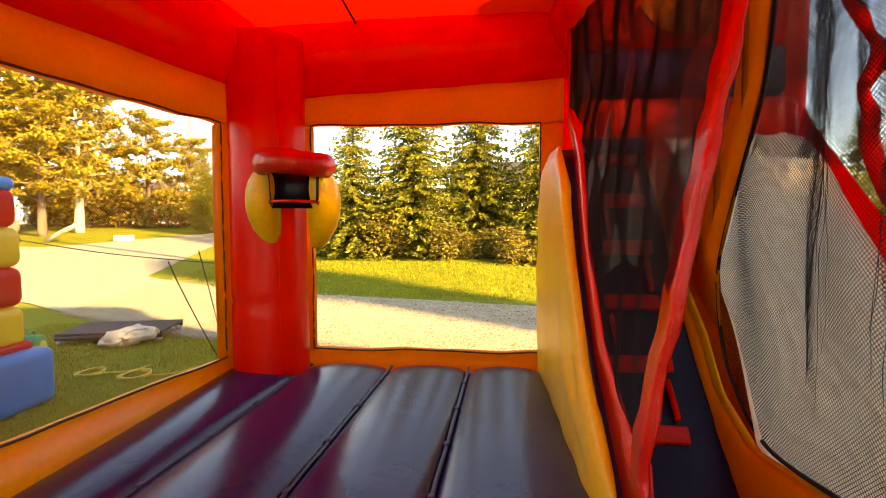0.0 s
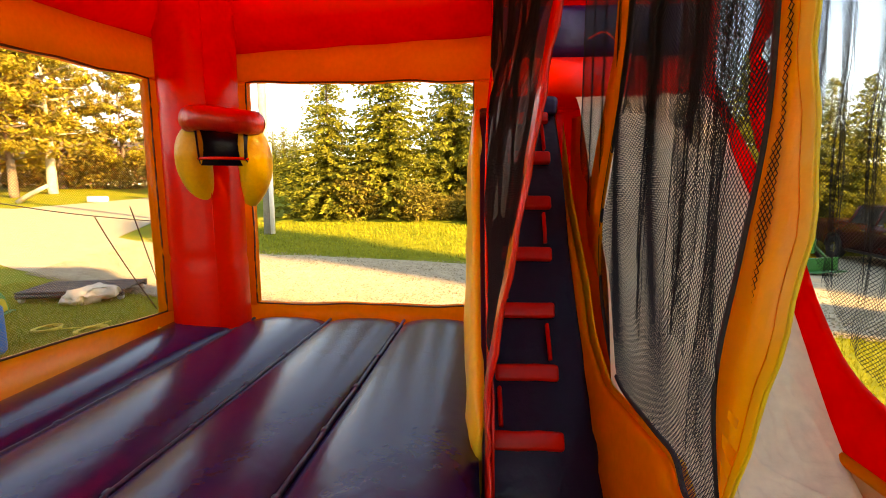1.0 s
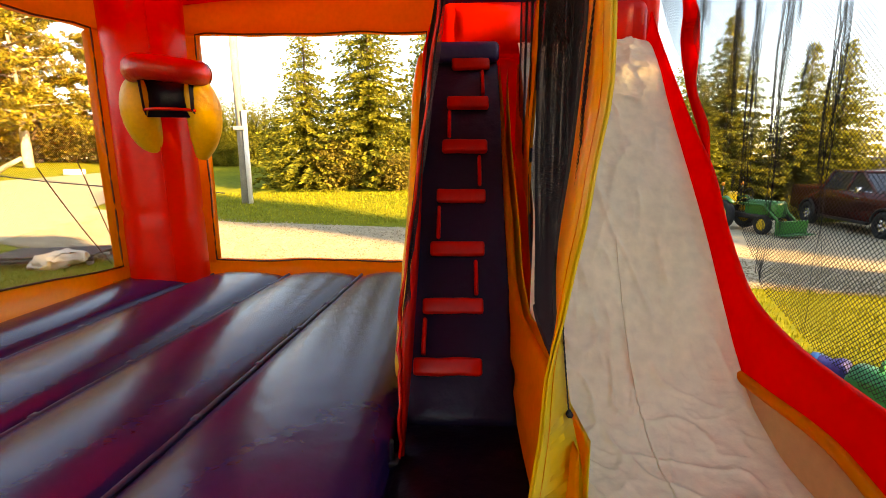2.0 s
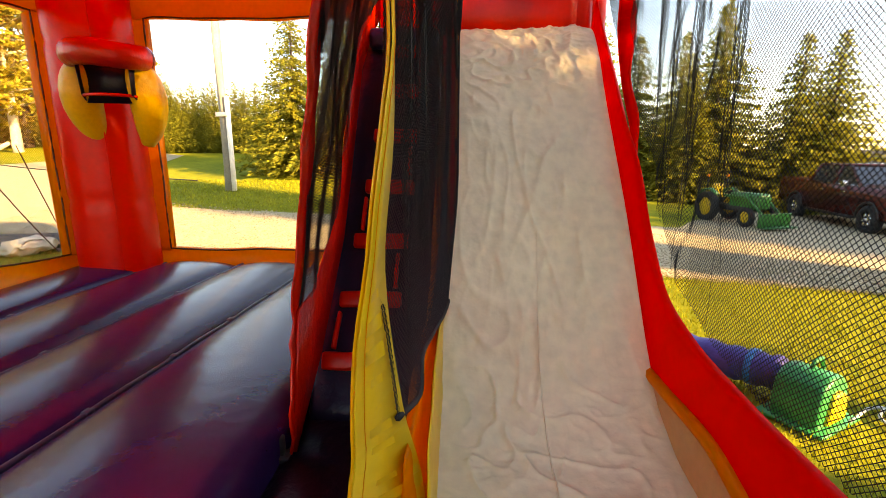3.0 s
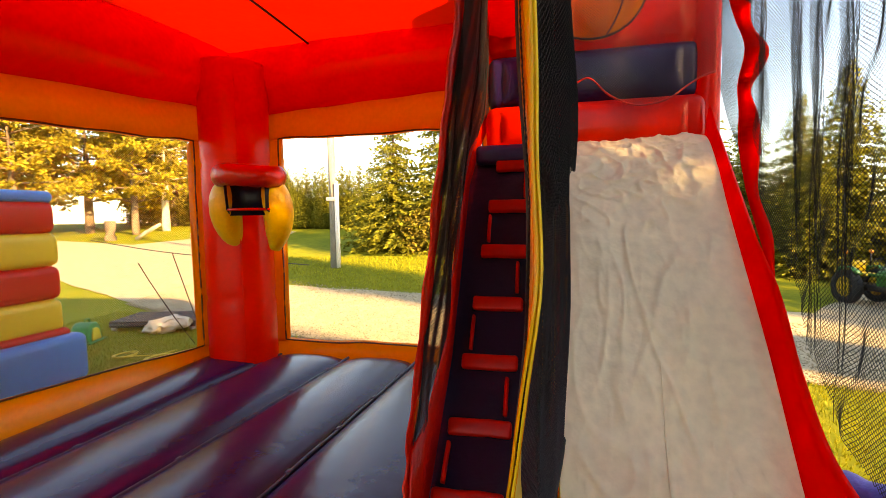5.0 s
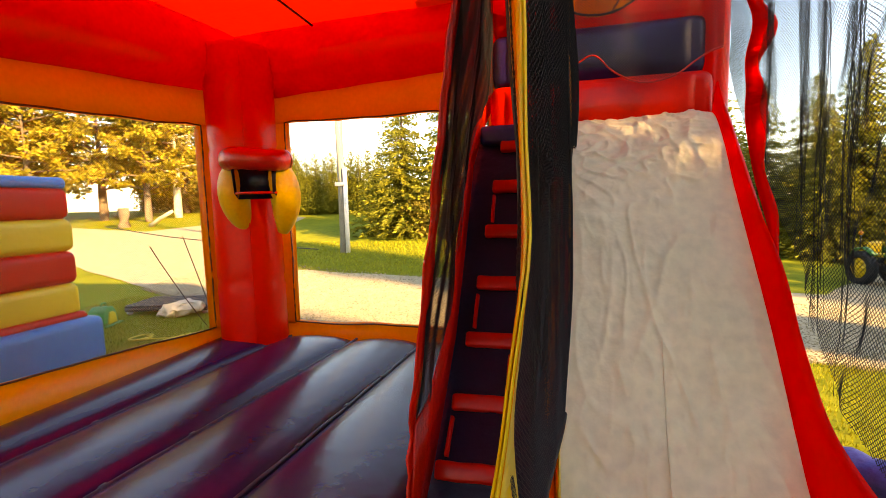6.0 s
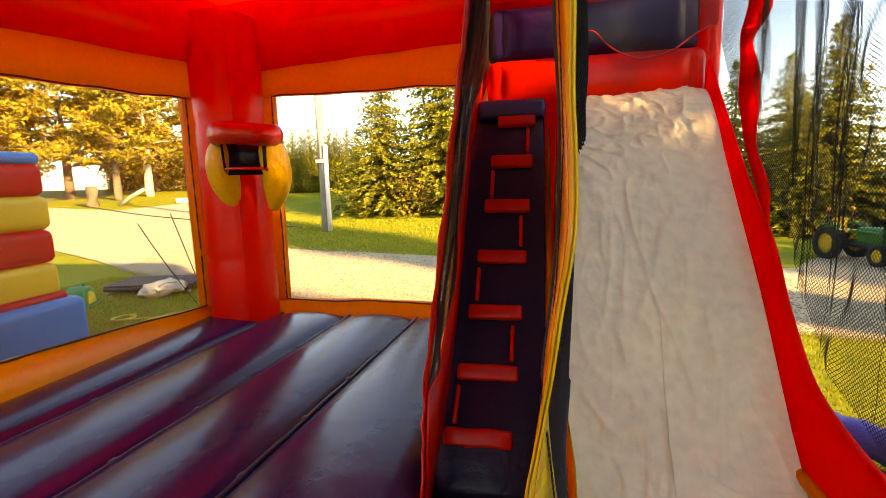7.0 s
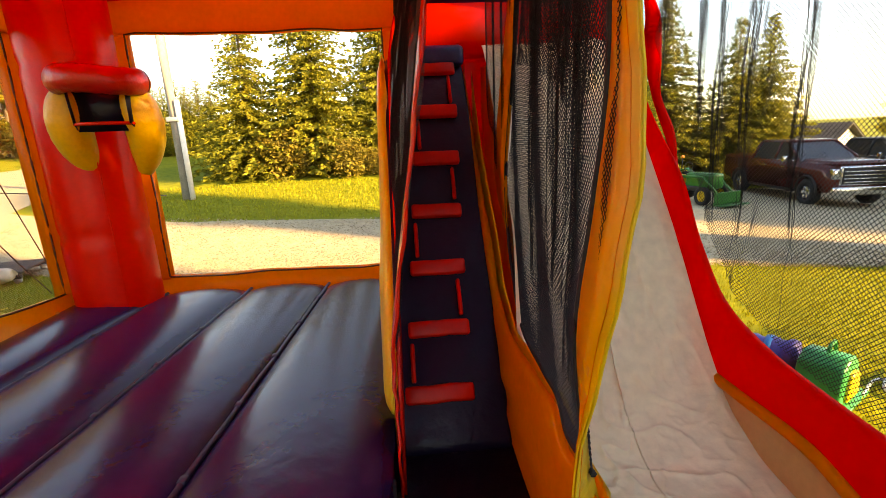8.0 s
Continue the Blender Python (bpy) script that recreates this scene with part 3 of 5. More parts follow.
# partition between the lane and the slide
partition = thing("partition_wall", "orange vinyl partition with hanging black netting", "partition")
CURVE = [(1.31, 1.08), (1.62, 0.98), (1.74, 1.07), (2.0, 1.04), (2.6, 0.98), (2.95, 1.15), (3.13, 1.42), (3.18, 1.84), (2.95, 2.4), (2.74, 2.8), (2.6, 3.6)]
bm = bmesh.new()
TOP2 = [(1.28, 0.98), (1.62, 0.96), (1.75, 1.05), (2.0, 1.03), (2.6, 0.97), (2.95, 1.14), (3.15, 1.42), (3.75, 1.98), (4.25, 2.66)]
swollen_wall(bm, 1.28, 4.25, 0.25, lambda y: float(np.interp(y, [p[0] for p in TOP2], [p[1] for p in TOP2])), 1.70, 1.765, 0.012, 0.02)
part("lower_wall", bm, ORANGE, partition)


def part_x(y):
    return 1.70 + 0.092 * min(1.7, y - 1.3)


# the loose front band: its free edge and its sewn edge, from foot to top
OUT = [(1.58, 1.24, 0.30), (1.586, 1.22, 0.80), (1.605, 1.20, 1.10), (1.65, 1.165, 1.50), (1.71, 1.15, 1.86), (1.727, 1.185, 2.20), (1.712, 1.215, 2.60), (1.70, 1.21, 3.40), (1.70, 1.21, 4.20)]
INN = [(1.785, 1.38, 0.30), (1.77, 1.37, 0.80), (1.71, 1.35, 1.10), (1.668, 1.35, 1.50), (1.70, 1.34, 1.86), (1.71, 1.295, 2.20), (1.69, 1.27, 2.60), (1.68, 1.27, 3.40), (1.68, 1.27, 4.20)]


def sheet_x(u, v):
    """The net's sheet: it follows the sewn edge in front and the straight partition further back."""
    pull = np.interp(v, [p[2] for p in INN], [p[0] - part_x(p[1]) for p in INN])
    return 1.70 + 0.092 * np.minimum(1.7, u - 1.3) + pull * np.clip(1 - (u - 1.35) / 0.6, 0, 1)


bm = bmesh.new()
swollen_wall(bm, 1.36, 4.2, 0.25, lambda y: float(np.interp(y, [p[0] for p in TOP2], [p[1] for p in TOP2])) - 0.012, 1.782, 1.80, 0.002, 0.006)
part("slide_side_lining", bm, YELLOW, partition, "bright yellow lining facing the slide")
bm = bmesh.new()
a, b = smooth_line(OUT, 5), smooth_line(INN, 5)
a = [p + Vector((0.005 * math.sin(i * 0.9), 0.006 * math.sin(i * 1.7), 0)) for i, p in enumerate(a)]
strip(bm, [p - Vector((0.004, 0, 0)) for p in a], [p - Vector((0.004, 0, 0)) for p in b], 0.006)
part("front_band", bm, AMBER_VINYL, partition, "wide orange edge band")
bm = bmesh.new()
strip(bm, [p + Vector((0.006, 0, 0)) for p in a], [p + Vector((0.006, 0, 0)) for p in b], 0.006)
part("band_lining", bm, YELLOW, partition, "bright yellow lining of the edge band")
bm = bmesh.new()
for side_s in (-0.008, 0.010):
    sweep(bm, [p.lerp(q, 0.03 / max(0.05, (q - p).length)) + Vector((side_s, 0, 0)) for p, q in zip(a, b)], 0.0012, 4)
part("stitch_line", bm, ORANGE, partition)
bm = bmesh.new()
strip(bm, [(part_x(y), y, z) for y, z in [(3.13, 1.42), (3.18, 1.84), (2.95, 2.4), (2.74, 2.8), (2.55, 4.2)]], [(part_x(y), y, z) for y, z in [(3.46, 1.64), (3.58, 1.86), (3.30, 2.4), (3.06, 2.8), (2.85, 4.2)]], 0.014)
part("middle_band", bm, ORANGE, partition)
poly = [(1.31, 1.08), (1.62, 0.98), (1.74, 1.07), (2.0, 1.04), (2.6, 0.98), (2.95, 1.15), (3.13, 1.42), (3.18, 1.84), (2.95, 2.4), (2.74, 2.8), (2.55, 4.2), (1.28, 4.2), (1.24, 2.6), (1.25, 2.0), (1.30, 1.5)]
net("netting", poly, lambda u, v: np.stack([sheet_x(u, v) + 0.016 * np.sin(9 * u + 1.5 * np.sin(2 * v)) * np.clip((u - 1.3) * 3, 0, 1) * np.clip((v - 1.0) * 1.5, 0, 1), u, v], -1), 0.0098, 0.0026, NET, partition)
poly = [(1.26, 2.3), (1.7, 2.15), (2.3, 2.35), (2.9, 2.45), (2.74, 2.8), (2.55, 4.2), (1.28, 4.2)]
net("upper_netting", poly, lambda u, v: np.stack([sheet_x(u, v) + 0.03 + 0.025 * np.sin(11 * u + 2 * v) + 0.018 * np.sin(5.3 * v) * np.clip(u - 1.6, 0, 1), u, v], -1), 0.0102, 0.0032, NET, partition)
poly = [(3.40, 1.78), (3.72, 2.15), (3.85, 2.6), (3.82, 3.1), (3.80, 4.0), (2.69, 4.0), (2.86, 2.9), (3.10, 2.4)]
net("netting", poly, lambda u, v: np.stack([sheet_x(u, v) + 0.015 * np.sin(23 * u), u, v], -1), 0.009, 0.003, NET, partition)
bm = bmesh.new()
sweep(bm, smooth_line([(float(sheet_x(y, z)), y, z) for y, z in CURVE], 8), 0.011, 6)
part("net_binding", bm, BLACK, partition)
bm = bmesh.new()
sweep(bm, smooth_line([(x - 0.004, y + 0.01, z) for x, y, z in INN[2:]], 6), 0.011, 6)
part("net_binding", bm, BLACK, partition)
def fold_bundle(x, y, z0, z1, spread, lean, count, seed, parent, step=0.0085, layers=2):
    """A gathered fold: narrow layers of the same net lying over one another, with a few loose threads."""
    rnd = random.Random(seed)
    for layer in range(layers):
        off = rnd.uniform(-0.6, 0.6) * spread
        w = spread * rnd.uniform(0.5, 1.0)

        def place(u, v, layer=layer, off=off):
            squeeze = 0.75 + 0.15 * np.sin(2.1 * v + seed + layer) + 0.1 * np.sin(6.7 * v + layer)
            c = y + off + lean * (v - z0) + 0.03 * np.sin(1.7 * v + seed) + 0.012 * np.sin(7.3 * v + 2 * layer + seed)
            yy = c + (u - y) * squeeze
            yy = yy + 0.35 * step * np.sin(913 * u + 1517 * v + layer)
            return np.stack([x(y) + 0.012 * layer - 0.01 + 0.012 * np.sin(40 * (u - y) + 3 * v + layer), yy, v], -1)

        top, bot = z1 - rnd.uniform(0, 0.15) * (z1 - z0), z0 + rnd.uniform(0, 0.2) * (z1 - z0)
        net("net_fold", [(y - w, bot), (y + w * 0.3, bot + 0.12), (y + w, bot + 0.03), (y + w, top), (y - w, top)], place, step, 0.0024, NET, parent)
    bm = bmesh.new()
    for c in range(count):
        ph, off = rnd.uniform(0, 6), rnd.uniform(-1, 1)
        zb, zt = z0 + rnd.uniform(0, 0.3) * (z1 - z0), z1 - rnd.uniform(0, 0.4) * (z1 - z0)
        sweep(bm, [(x(y) + 0.012 * math.sin(3.1 * z + ph), y + lean * (z - z0) + off * spread * (0.8 + 0.4 * math.sin(2.3 * z + ph)) + 0.003 * math.sin(23 * z + ph) + 0.03 * noise.noise(Vector((z * 1.6, ph * 0.4, seed))) + 0.018 * noise.noise(Vector((z * 5, ph, seed))), z) for z in np.linspace(zb, zt, 60)], 0.0013, 4)
    return part("loose_thread", bm, NET, parent)


for k, (y, sp, lean, n) in enumerate([(1.86, 0.12, -0.03, 7), (1.58, 0.07, -0.02, 5), (2.25, 0.05, 0.01, 3)]):
    fold_bundle(part_x, y, 1.06, 4.1, sp, lean, n, k + 3, partition, 0.0088)

# ---- slide ----
PROFILE = [(4.30, 2.76), (4.05, 2.74), (3.80, 2.50), (3.55, 2.16), (2.96, 1.43), (2.46, 0.74), (2.15, 0.49), (1.8, 0.40), (1.0, 0.37), (-0.6, 0.37)]
prof = smooth_line([(0, y, z) for y, z in PROFILE], 40)
slide = thing("slide", "cream inflatable slide with creased vinyl and red side walls", "slide")
bm = bmesh.new()
nx = 110
g = []
for i, p in enumerate(prof):
    row = []
    nrm = Vector((0, -(prof[min(i + 1, len(prof) - 1)] - prof[max(i - 1, 0)]).z, (prof[min(i + 1, len(prof) - 1)] - prof[max(i - 1, 0)]).y)).normalized()
    nrm = -nrm if nrm.z < 0 else nrm
    for k in range(nx + 1):
        a = k / nx
        d = i * 0.0168
        w1, w2 = noise.noise(Vector((a * 1.3, d * 0.8, 1.7))), noise.noise(Vector((a * 2.0 + 4, d * 1.3, 6.1)))
        fold = (1 - abs(noise.noise(Vector((a * 4.4 + d * 1.9 + 1.4 * w1, d * 1.0 - a * 2.2 + 1.4 * w2, 7))))) ** 7
        fold2 = (1 - abs(noise.noise(Vector((a * 6.5 - d * 2.0 + 1.4 * w2, d * 2.6 + a * 1.6 + w1, 17))))) ** 8
        ruck = math.exp(-((p.z - 2.45) / 0.3) ** 2) * noise.noise(Vector((a * 11 + w1 * 2, d * 9, 2)))
        fold3 = (1 - abs(noise.noise(Vector((a * 9 + d * 5 + 2 * w1, d * 5.5 - a * 6 + 2 * w2, 27))))) ** 10
        fine = noise.noise(Vector((a * 22 + 3 * w2, d * 11, 5)))
        crease = 0.024 * w1 + 0.024 * fold * (0.4 + w2) + 0.016 * fold2 + 0.010 * fold3 * (0.6 + w1) + 0.016 * ruck + 0.0035 * fine
        sag = -0.03 * (4 * a * (1 - a)) + 0.02
        row.append(bm.verts.new(Vector((1.86 - 0.09 * ease((3.1 - p.y) / 0.7) + (1.04 + 0.09 * ease((3.1 - p.y) / 0.7)) * a, p.y, p.z)) + nrm * ((crease + sag) * min(1, 6 * min(a, 1 - a) + 0.1))))
    g.append(row)
for i in range(len(g) - 1):
    for k in range(nx):
        bm.faces.new((g[i][k], g[i][k + 1], g[i + 1][k + 1], g[i + 1][k]))
SEAM_PATH = [tuple(r[nx // 2 - 2].co) for r in g[165:]]
part("slide_surface", bm, CREAM, slide)
bm = bmesh.new()
sweep(bm, [Vector(c) + Vector((0, -0.002, 0.002)) for c in SEAM_PATH], 0.004, 5)
part("centre_seam", bm, CREAM, slide)
bm = bmesh.new()
prism(bm, [(4.3, 0.05), (-0.6, 0.05), (-0.6, 0.28), (1.8, 0.30), (2.2, 0.42), (2.5, 0.66), (3.0, 1.38), (3.6, 2.12), (4.05, 2.6), (4.3, 2.62)], 1.885, 2.885, 0.0)
part("slide_base", bm, ORANGE, slide)
RIM = [(4.15, 3.0), (3.95, 2.74), (3.4, 2.14), (3.03, 1.76), (2.82, 1.40), (2.55, 1.10), (2.2, 0.96), (1.8, 0.90), (1.4, 0.87), (0.6, 0.84), (-0.6, 0.84)]
LOW = [(4.15, 2.60), (3.95, 2.5), (3.4, 1.88), (3.0, 1.35), (2.75, 1.02), (2.48, 0.66), (2.2, 0.66), (1.8, 0.66), (1.4, 0.56), (0.6, 0.5), (-0.6, 0.5)]
bm = bmesh.new()
hi, lo = smooth_line([(2.94, y, z) for y, z in RIM], 6), smooth_line([(2.90, y, z) for y, z in LOW], 6)
rings = []
for p, q in zip(hi, lo):
    c, h = (p + q) / 2, (p - q).length / 2
    d = (p - q).normalized()
    rings.append([bm.verts.new(c + d * h * math.copysign(abs(math.sin(a)) ** 0.6, math.sin(a)) + Vector(((0.035 + 0.035 * math.copysign(abs(math.cos(a)) ** 0.4, math.cos(a))) * (1 - 0.7 * ease((c.y - 2.6) / 0.8)), 0, 0))) for a in np.linspace(0, 2 * math.pi, 18, endpoint=False)])
for p, q in zip(rings, rings[1:]):
    for k in range(18):
        bm.faces.new((p[k], p[(k + 1) % 18], q[(k + 1) % 18], q[k]))
bm.faces.new(rings[0]), bm.faces.new(rings[-1][::-1])
part("side_wall", bm, RED_SHEET, slide)
bm = bmesh.new()
prism(bm, [(2.52, 0.05), (-0.6, 0.05), (-0.6, 0.52), (0.6, 0.52), (1.4, 0.58), (1.8, 0.66), (2.2, 0.67), (2.5, 0.69)], 2.89, 3.05, 0.03)
part("side_base", bm, PEACH, slide, "peach lower side band")
bm = bmesh.new()
sweep(bm, smooth_line([(2.893, y, z + 0.012) for y, z in LOW[5:]], 6), 0.03, 8, flat=1.0)
part("piping", bm, ORANGE, slide)
bm = bmesh.new()
prism(bm, [(4.3, 0.05), (2.52, 0.05), (2.52, 0.70), (3.0, 1.40), (3.6, 2.10), (4.3, 2.9)], 2.905, 3.05, 0.03)
part("outer_wall", bm, RED, slide)
bm = bmesh.new()
sweep(bm, smooth_line([(2.885, y, z + 0.02) for y, z in LOW[:6]], 6), 0.017, 6)
part("dark_seam", bm, SEAM, slide)

# tower behind the slide
tower = thing("slide_tower", "red and purple inflated bolsters stacked behind the slide top", "slide tower")


def bolster(name, x0, x1, y, z0, z1, mat, bulge):
    bm = bmesh.new()
    box(bm, (x0, y, z0), (x1, y + 0.4, z1), 0.09, 4)
    ob = part(name, bm, mat, tower)
    bm = bmesh.new()
    m = 0.14
    cushion(bm, (x0 + m, y - 0.002, z0 + 0.05), (x1 - x0 - 2 * m, 0, 0), (0, 0, z1 - z0 - 0.1), (0, -1, 0), bulge, 40, 12, 0.5)
    sub = part("panel", bm, mat, ob)
    return ob


bolster("red_bolster", 1.22, 2.93, 4.12, 2.70, 3.10, RED, 0.05)
bolster("purple_bolster", 1.22, 2.93, 4.28, 3.10, 3.56, VIOLET, 0.05)
bolster("upper_bolster", 1.22, 2.93, 4.30, 3.56, 4.55, RED, 0.03)
bm = bmesh.new()
bmesh.ops.create_uvsphere(bm, u_segments=32, v_segments=16, radius=0.42, matrix=Matrix.Translation((2.1, 4.26, 4.02)) @ Matrix.Diagonal((1, 0.10, 1, 1)))
part("ball_emblem", bm, ORANGE, tower, "orange ball-shaped cut-out panel")
bm = bmesh.new()
sweep(bm, [(2.1 + 0.42 * math.cos(a), 4.215 + 0.04 * abs(math.cos(a)), 4.02 + 0.42 * math.sin(a)) for a in np.linspace(0, 2 * math.pi, 40)], 0.009, 6)
sweep(bm, [(2.1 + 0.14 * math.sin(a) ** 2 + 0.1, 4.21, 4.02 + 0.4 * math.cos(a)) for a in np.linspace(0.1, math.pi - 0.1, 20)], 0.008, 6)
part("ball_line", bm, BLACK, tower)
bm = bmesh.new()
prism(bm, [(4.72, 0.05), (4.32, 0.05), (4.32, 2.70), (4.72, 2.70)], 1.2, 2.98, 0.04)
part("tower_base", bm, RED, tower)
bm = bmesh.new()
sweep(bm, [(2.98, 4.35, z) for z in np.linspace(0.06, 4.7, 24)], 0.10, 16)
part("tower_post", bm, RED, tower)

# hanging net over the bolster with a ruffled hem
hang = thing("hanging_net", "black drape net with ruffled red hem above the slide", "net")
hem = [(1.92, 3.18), (2.05, 3.22), (2.2, 3.08), (2.4, 3.0), (2.6, 3.02), (2.75, 3.12), (2.85, 3.18), (2.93, 3.2)]
net("netting", hem + [(2.95, 4.5), (1.9, 4.5)], lambda u, v: np.stack([u, 3.98 + 0.02 * np.sin(14 * u), v], -1), 0.010, 0.0032, NET, hang)
bm = bmesh.new()
sweep(bm, smooth_line([(x, 3.98 + 0.02 * math.sin(14 * x), z) for x, z in hem], 6), 0.007, 6)
part("hem", bm, SHADE_RED, hang)

# side net beyond the slide
side = thing("side_net", "tall black safety net with gathered folds and red border", "net")


def side_place(u, v):
    fold = np.exp(-((u - 3.1 + 0.10 * v) / 0.06) ** 2) * 0.06 + np.exp(-((u - 2.62 + 0.03 * v) / 0.05) ** 2) * 0.07
    return np.stack([3.06 + 0.02 * np.sin(3 * u) + 0.4 * fold * np.sin(9 * v + 5 * u) + 0.008 * np.sin(8 * v), u, v], -1)


poly = [(4.30, 3.15)] + [(y, z - 0.03) for y, z in RIM[:-1]] + [(0.6, 4.6), (4.30, 4.6)]
net("netting", poly, side_place, 0.0118, 0.0032, NET, side)
for k, (y, sp, lean, n) in enumerate([(3.50, 0.045, 0.02, 5), (3.05, 0.035, 0.03, 5), (2.62, 0.040, 0.0, 6), (2.80, 0.03, 0.05, 4), (2.2, 0.03, 0.04, 3), (3.74, 0.05, 0.0, 5)]):
    z0 = float(np.interp(y, [p[0] for p in RIM[::-1]], [p[1] for p in RIM[::-1]]))
    fold_bundle(lambda q: 3.05, y, z0 - 0.02, 4.55, sp, lean, 2 * n, k + 20, side, 0.0072, 2)
bm = bmesh.new()
edge = smooth_line([(2.95, 2.98, 1.64), (2.97, 3.22, 1.96), (2.97, 3.46, 2.28), (2.97, 3.62, 2.62), (2.96, 3.60, 2.82), (2.97, 3.66, 3.02), (2.97, 3.56, 3.22), (2.95, 3.68, 3.45), (2.95, 3.82, 3.7), (2.95, 3.82, 4.1), (2.95, 3.82, 4.6)], 6)
strip(bm, edge, [p + Vector((0.085 + 0.03 * math.sin(i * 0.45 - 1), -0.03 + 0.02 * math.sin(i * 0.7), 0.01)) * (0.06 + 0.94 * ease(i / 16)) for i, p in enumerate(edge)], 0.014)
part("border_flap", bm, RED_SHEET, side)

# ---- trees ----
def leaf_mesh(name, quads, mat):
    q = np.array(quads, dtype=np.float32).reshape(-1, 3)
    me = bpy.data.meshes.new(name)
    c = len(q) // 4
    me.vertices.add(len(q)), me.loops.add(len(q)), me.polygons.add(c)
    me.vertices.foreach_set("co", q.ravel())
    me.loops.foreach_set("vertex_index", np.arange(len(q), dtype=np.int32))
    me.polygons.foreach_set("loop_start", np.arange(0, len(q), 4, dtype=np.int32))
    me.update(calc_edges=True)
    me.materials.append(mat)
    return me


def blade(p, d, length, width, rnd):
    """A leafy spray: a kite of needles along d."""
    d = d.normalized()
    s = d.cross(Vector((rnd.uniform(-1, 1), rnd.uniform(-1, 1), rnd.uniform(-1, 1))))
    s = s.normalized() * width if s.length > 1e-3 else Vector((width, 0, 0))
    m = p + d * length * 0.45
    return [p, m + s, p + d * length, m - s]


def conifer(name, label, height, radius, seed, mat, bark, low=0.03, levels=34, per=13, droop=0.35, dense=1.0, taper=0.85):
    rnd = random.Random(seed)
    t = thing(name, label, "tree")
    bm = bmesh.new()
    sweep(bm, [(0, 0, -0.3), (0, 0, height * 0.3), (0.02, 0, height * 0.7), (0, 0, height * 0.99)], [height * 0.02, height * 0.016, height * 0.008, 0.01], 8)
    part("trunk", bm, bark, t)
    quads = []
    for lv in range(levels):
        f = low + (1 - low) * (lv + rnd.random() * 0.7) / levels
        r = radius * (1 - f) ** taper * (0.9 + 0.2 * rnd.random()) + 0.08
        n = max(4, int(per * (0.45 + 0.55 * (1 - f))))
        for k in range(n):
            a = 2 * math.pi * (k + rnd.random()) / n
            L = r * rnd.uniform(0.7, 1.12)
            out = Vector((math.cos(a), math.sin(a), 0))
            z = (f + rnd.uniform(-0.8, 0.8) / levels) * height
            L *= 0.92 + 0.24 * noise.noise(Vector((math.cos(a) * 1.3 + seed, math.sin(a) * 1.3, f * 7))) + 0.1 * rnd.random()
            m = max(3, int(L * 5.5 * dense))
            for j in range(m):
                g = (j + rnd.random()) / m
                p = out * L * g + Vector((0, 0, z - droop * L * g * g + 0.12 * L * g ** 4))
                side = Vector((-out.y, out.x, 0))
                for s in (-1, 1, 0, -0.6, 0.6, -0.8):
                    d = out * 0.6 + side * s * rnd.uniform(0.5, 1.0) + Vector((0, 0, rnd.uniform(-0.55, 0.2)))
                    ln = rnd.uniform(0.16, 0.31) * (0.6 + 0.6 * (1 - f)) * height / 9
                    quads += blade(p + Vector((rnd.uniform(-.05, .05), rnd.uniform(-.05, .05), rnd.uniform(-.05, .05))), d, ln, ln * 0.18, rnd)
    ob = new("crown", leaf_mesh("crown", quads, mat))
    ob.parent = t
    return t


def limb_tree(name, label, height, seed, mat, bark, spread, trunk_r, forks, leaf, bare=0.25, leaves=26, leaf_size=0.3, flat=0.25):
    """A trunk that divides into rising limbs, each with twigs and sprays of leaves."""
    rnd = random.Random(seed)
    t = thing(name, label, "tree")
    bm, quads = bmesh.new(), []
    sweep(bm, [(0, 0, -0.3), (0, 0, 0.3), (0.04, 0.02, height * 0.3), (0.0, 0.05, height * 0.65), (0.05, 0, height * 0.97)], [trunk_r * 1.35, trunk_r, trunk_r * 0.8, trunk_r * 0.45, 0.02], 10)
    for k in range(forks):
        f = bare + (0.95 - bare) * (k + rnd.random()) / forks
        a = k * 2.4 + rnd.uniform(-0.5, 0.5)
        out = Vector((math.cos(a), math.sin(a), 0))
        L = spread * (1.15 - 0.75 * f) * rnd.uniform(0.7, 1.15)
        rise = rnd.uniform(-0.05, 0.45)
        pts = [Vector((0, 0, f * height))]
        for j in range(1, 5):
            pts.append(Vector((0, 0, f * height)) + out * L * j / 4 + Vector((rnd.uniform(-.1, .1), rnd.uniform(-.1, .1), rise * L * j / 4 + 0.05 * j)))
        sweep(bm, pts, [trunk_r * 0.28 * (1 - 0.2 * j) for j in range(5)], 6)
        for j in range(leaves):
            g = rnd.uniform(0.25, 1.05)
            i = min(3, int(g * 4))
            p = pts[i].lerp(pts[i + 1], g * 4 - i)
            c = p + Vector((rnd.gauss(0, 0.28), rnd.gauss(0, 0.28), rnd.gauss(0, flat))) * (0.5 + L * 0.25)
            for _ in range(leaf):
                d = Vector((rnd.gauss(0, 1), rnd.gauss(0, 1), rnd.gauss(0.1, 0.6)))
                ln = leaf_size * rnd.uniform(0.6, 1.2)
                quads += blade(c + Vector((rnd.gauss(0, .14), rnd.gauss(0, .14), rnd.gauss(0, .07))), d, ln, ln * 0.22, rnd)
    part("trunk", bm, bark, t)
    ob = new("crown", leaf_mesh("crown", quads, mat))
    ob.parent = t
    return t


def stand(t, x, y, scale=1.0, turn=0.0, sz=None):
    t.matrix_basis = pose(x, y, ground_z(x, y), 0, 0, turn) @ Matrix.Diagonal((scale, scale, sz or scale, 1))
    return t


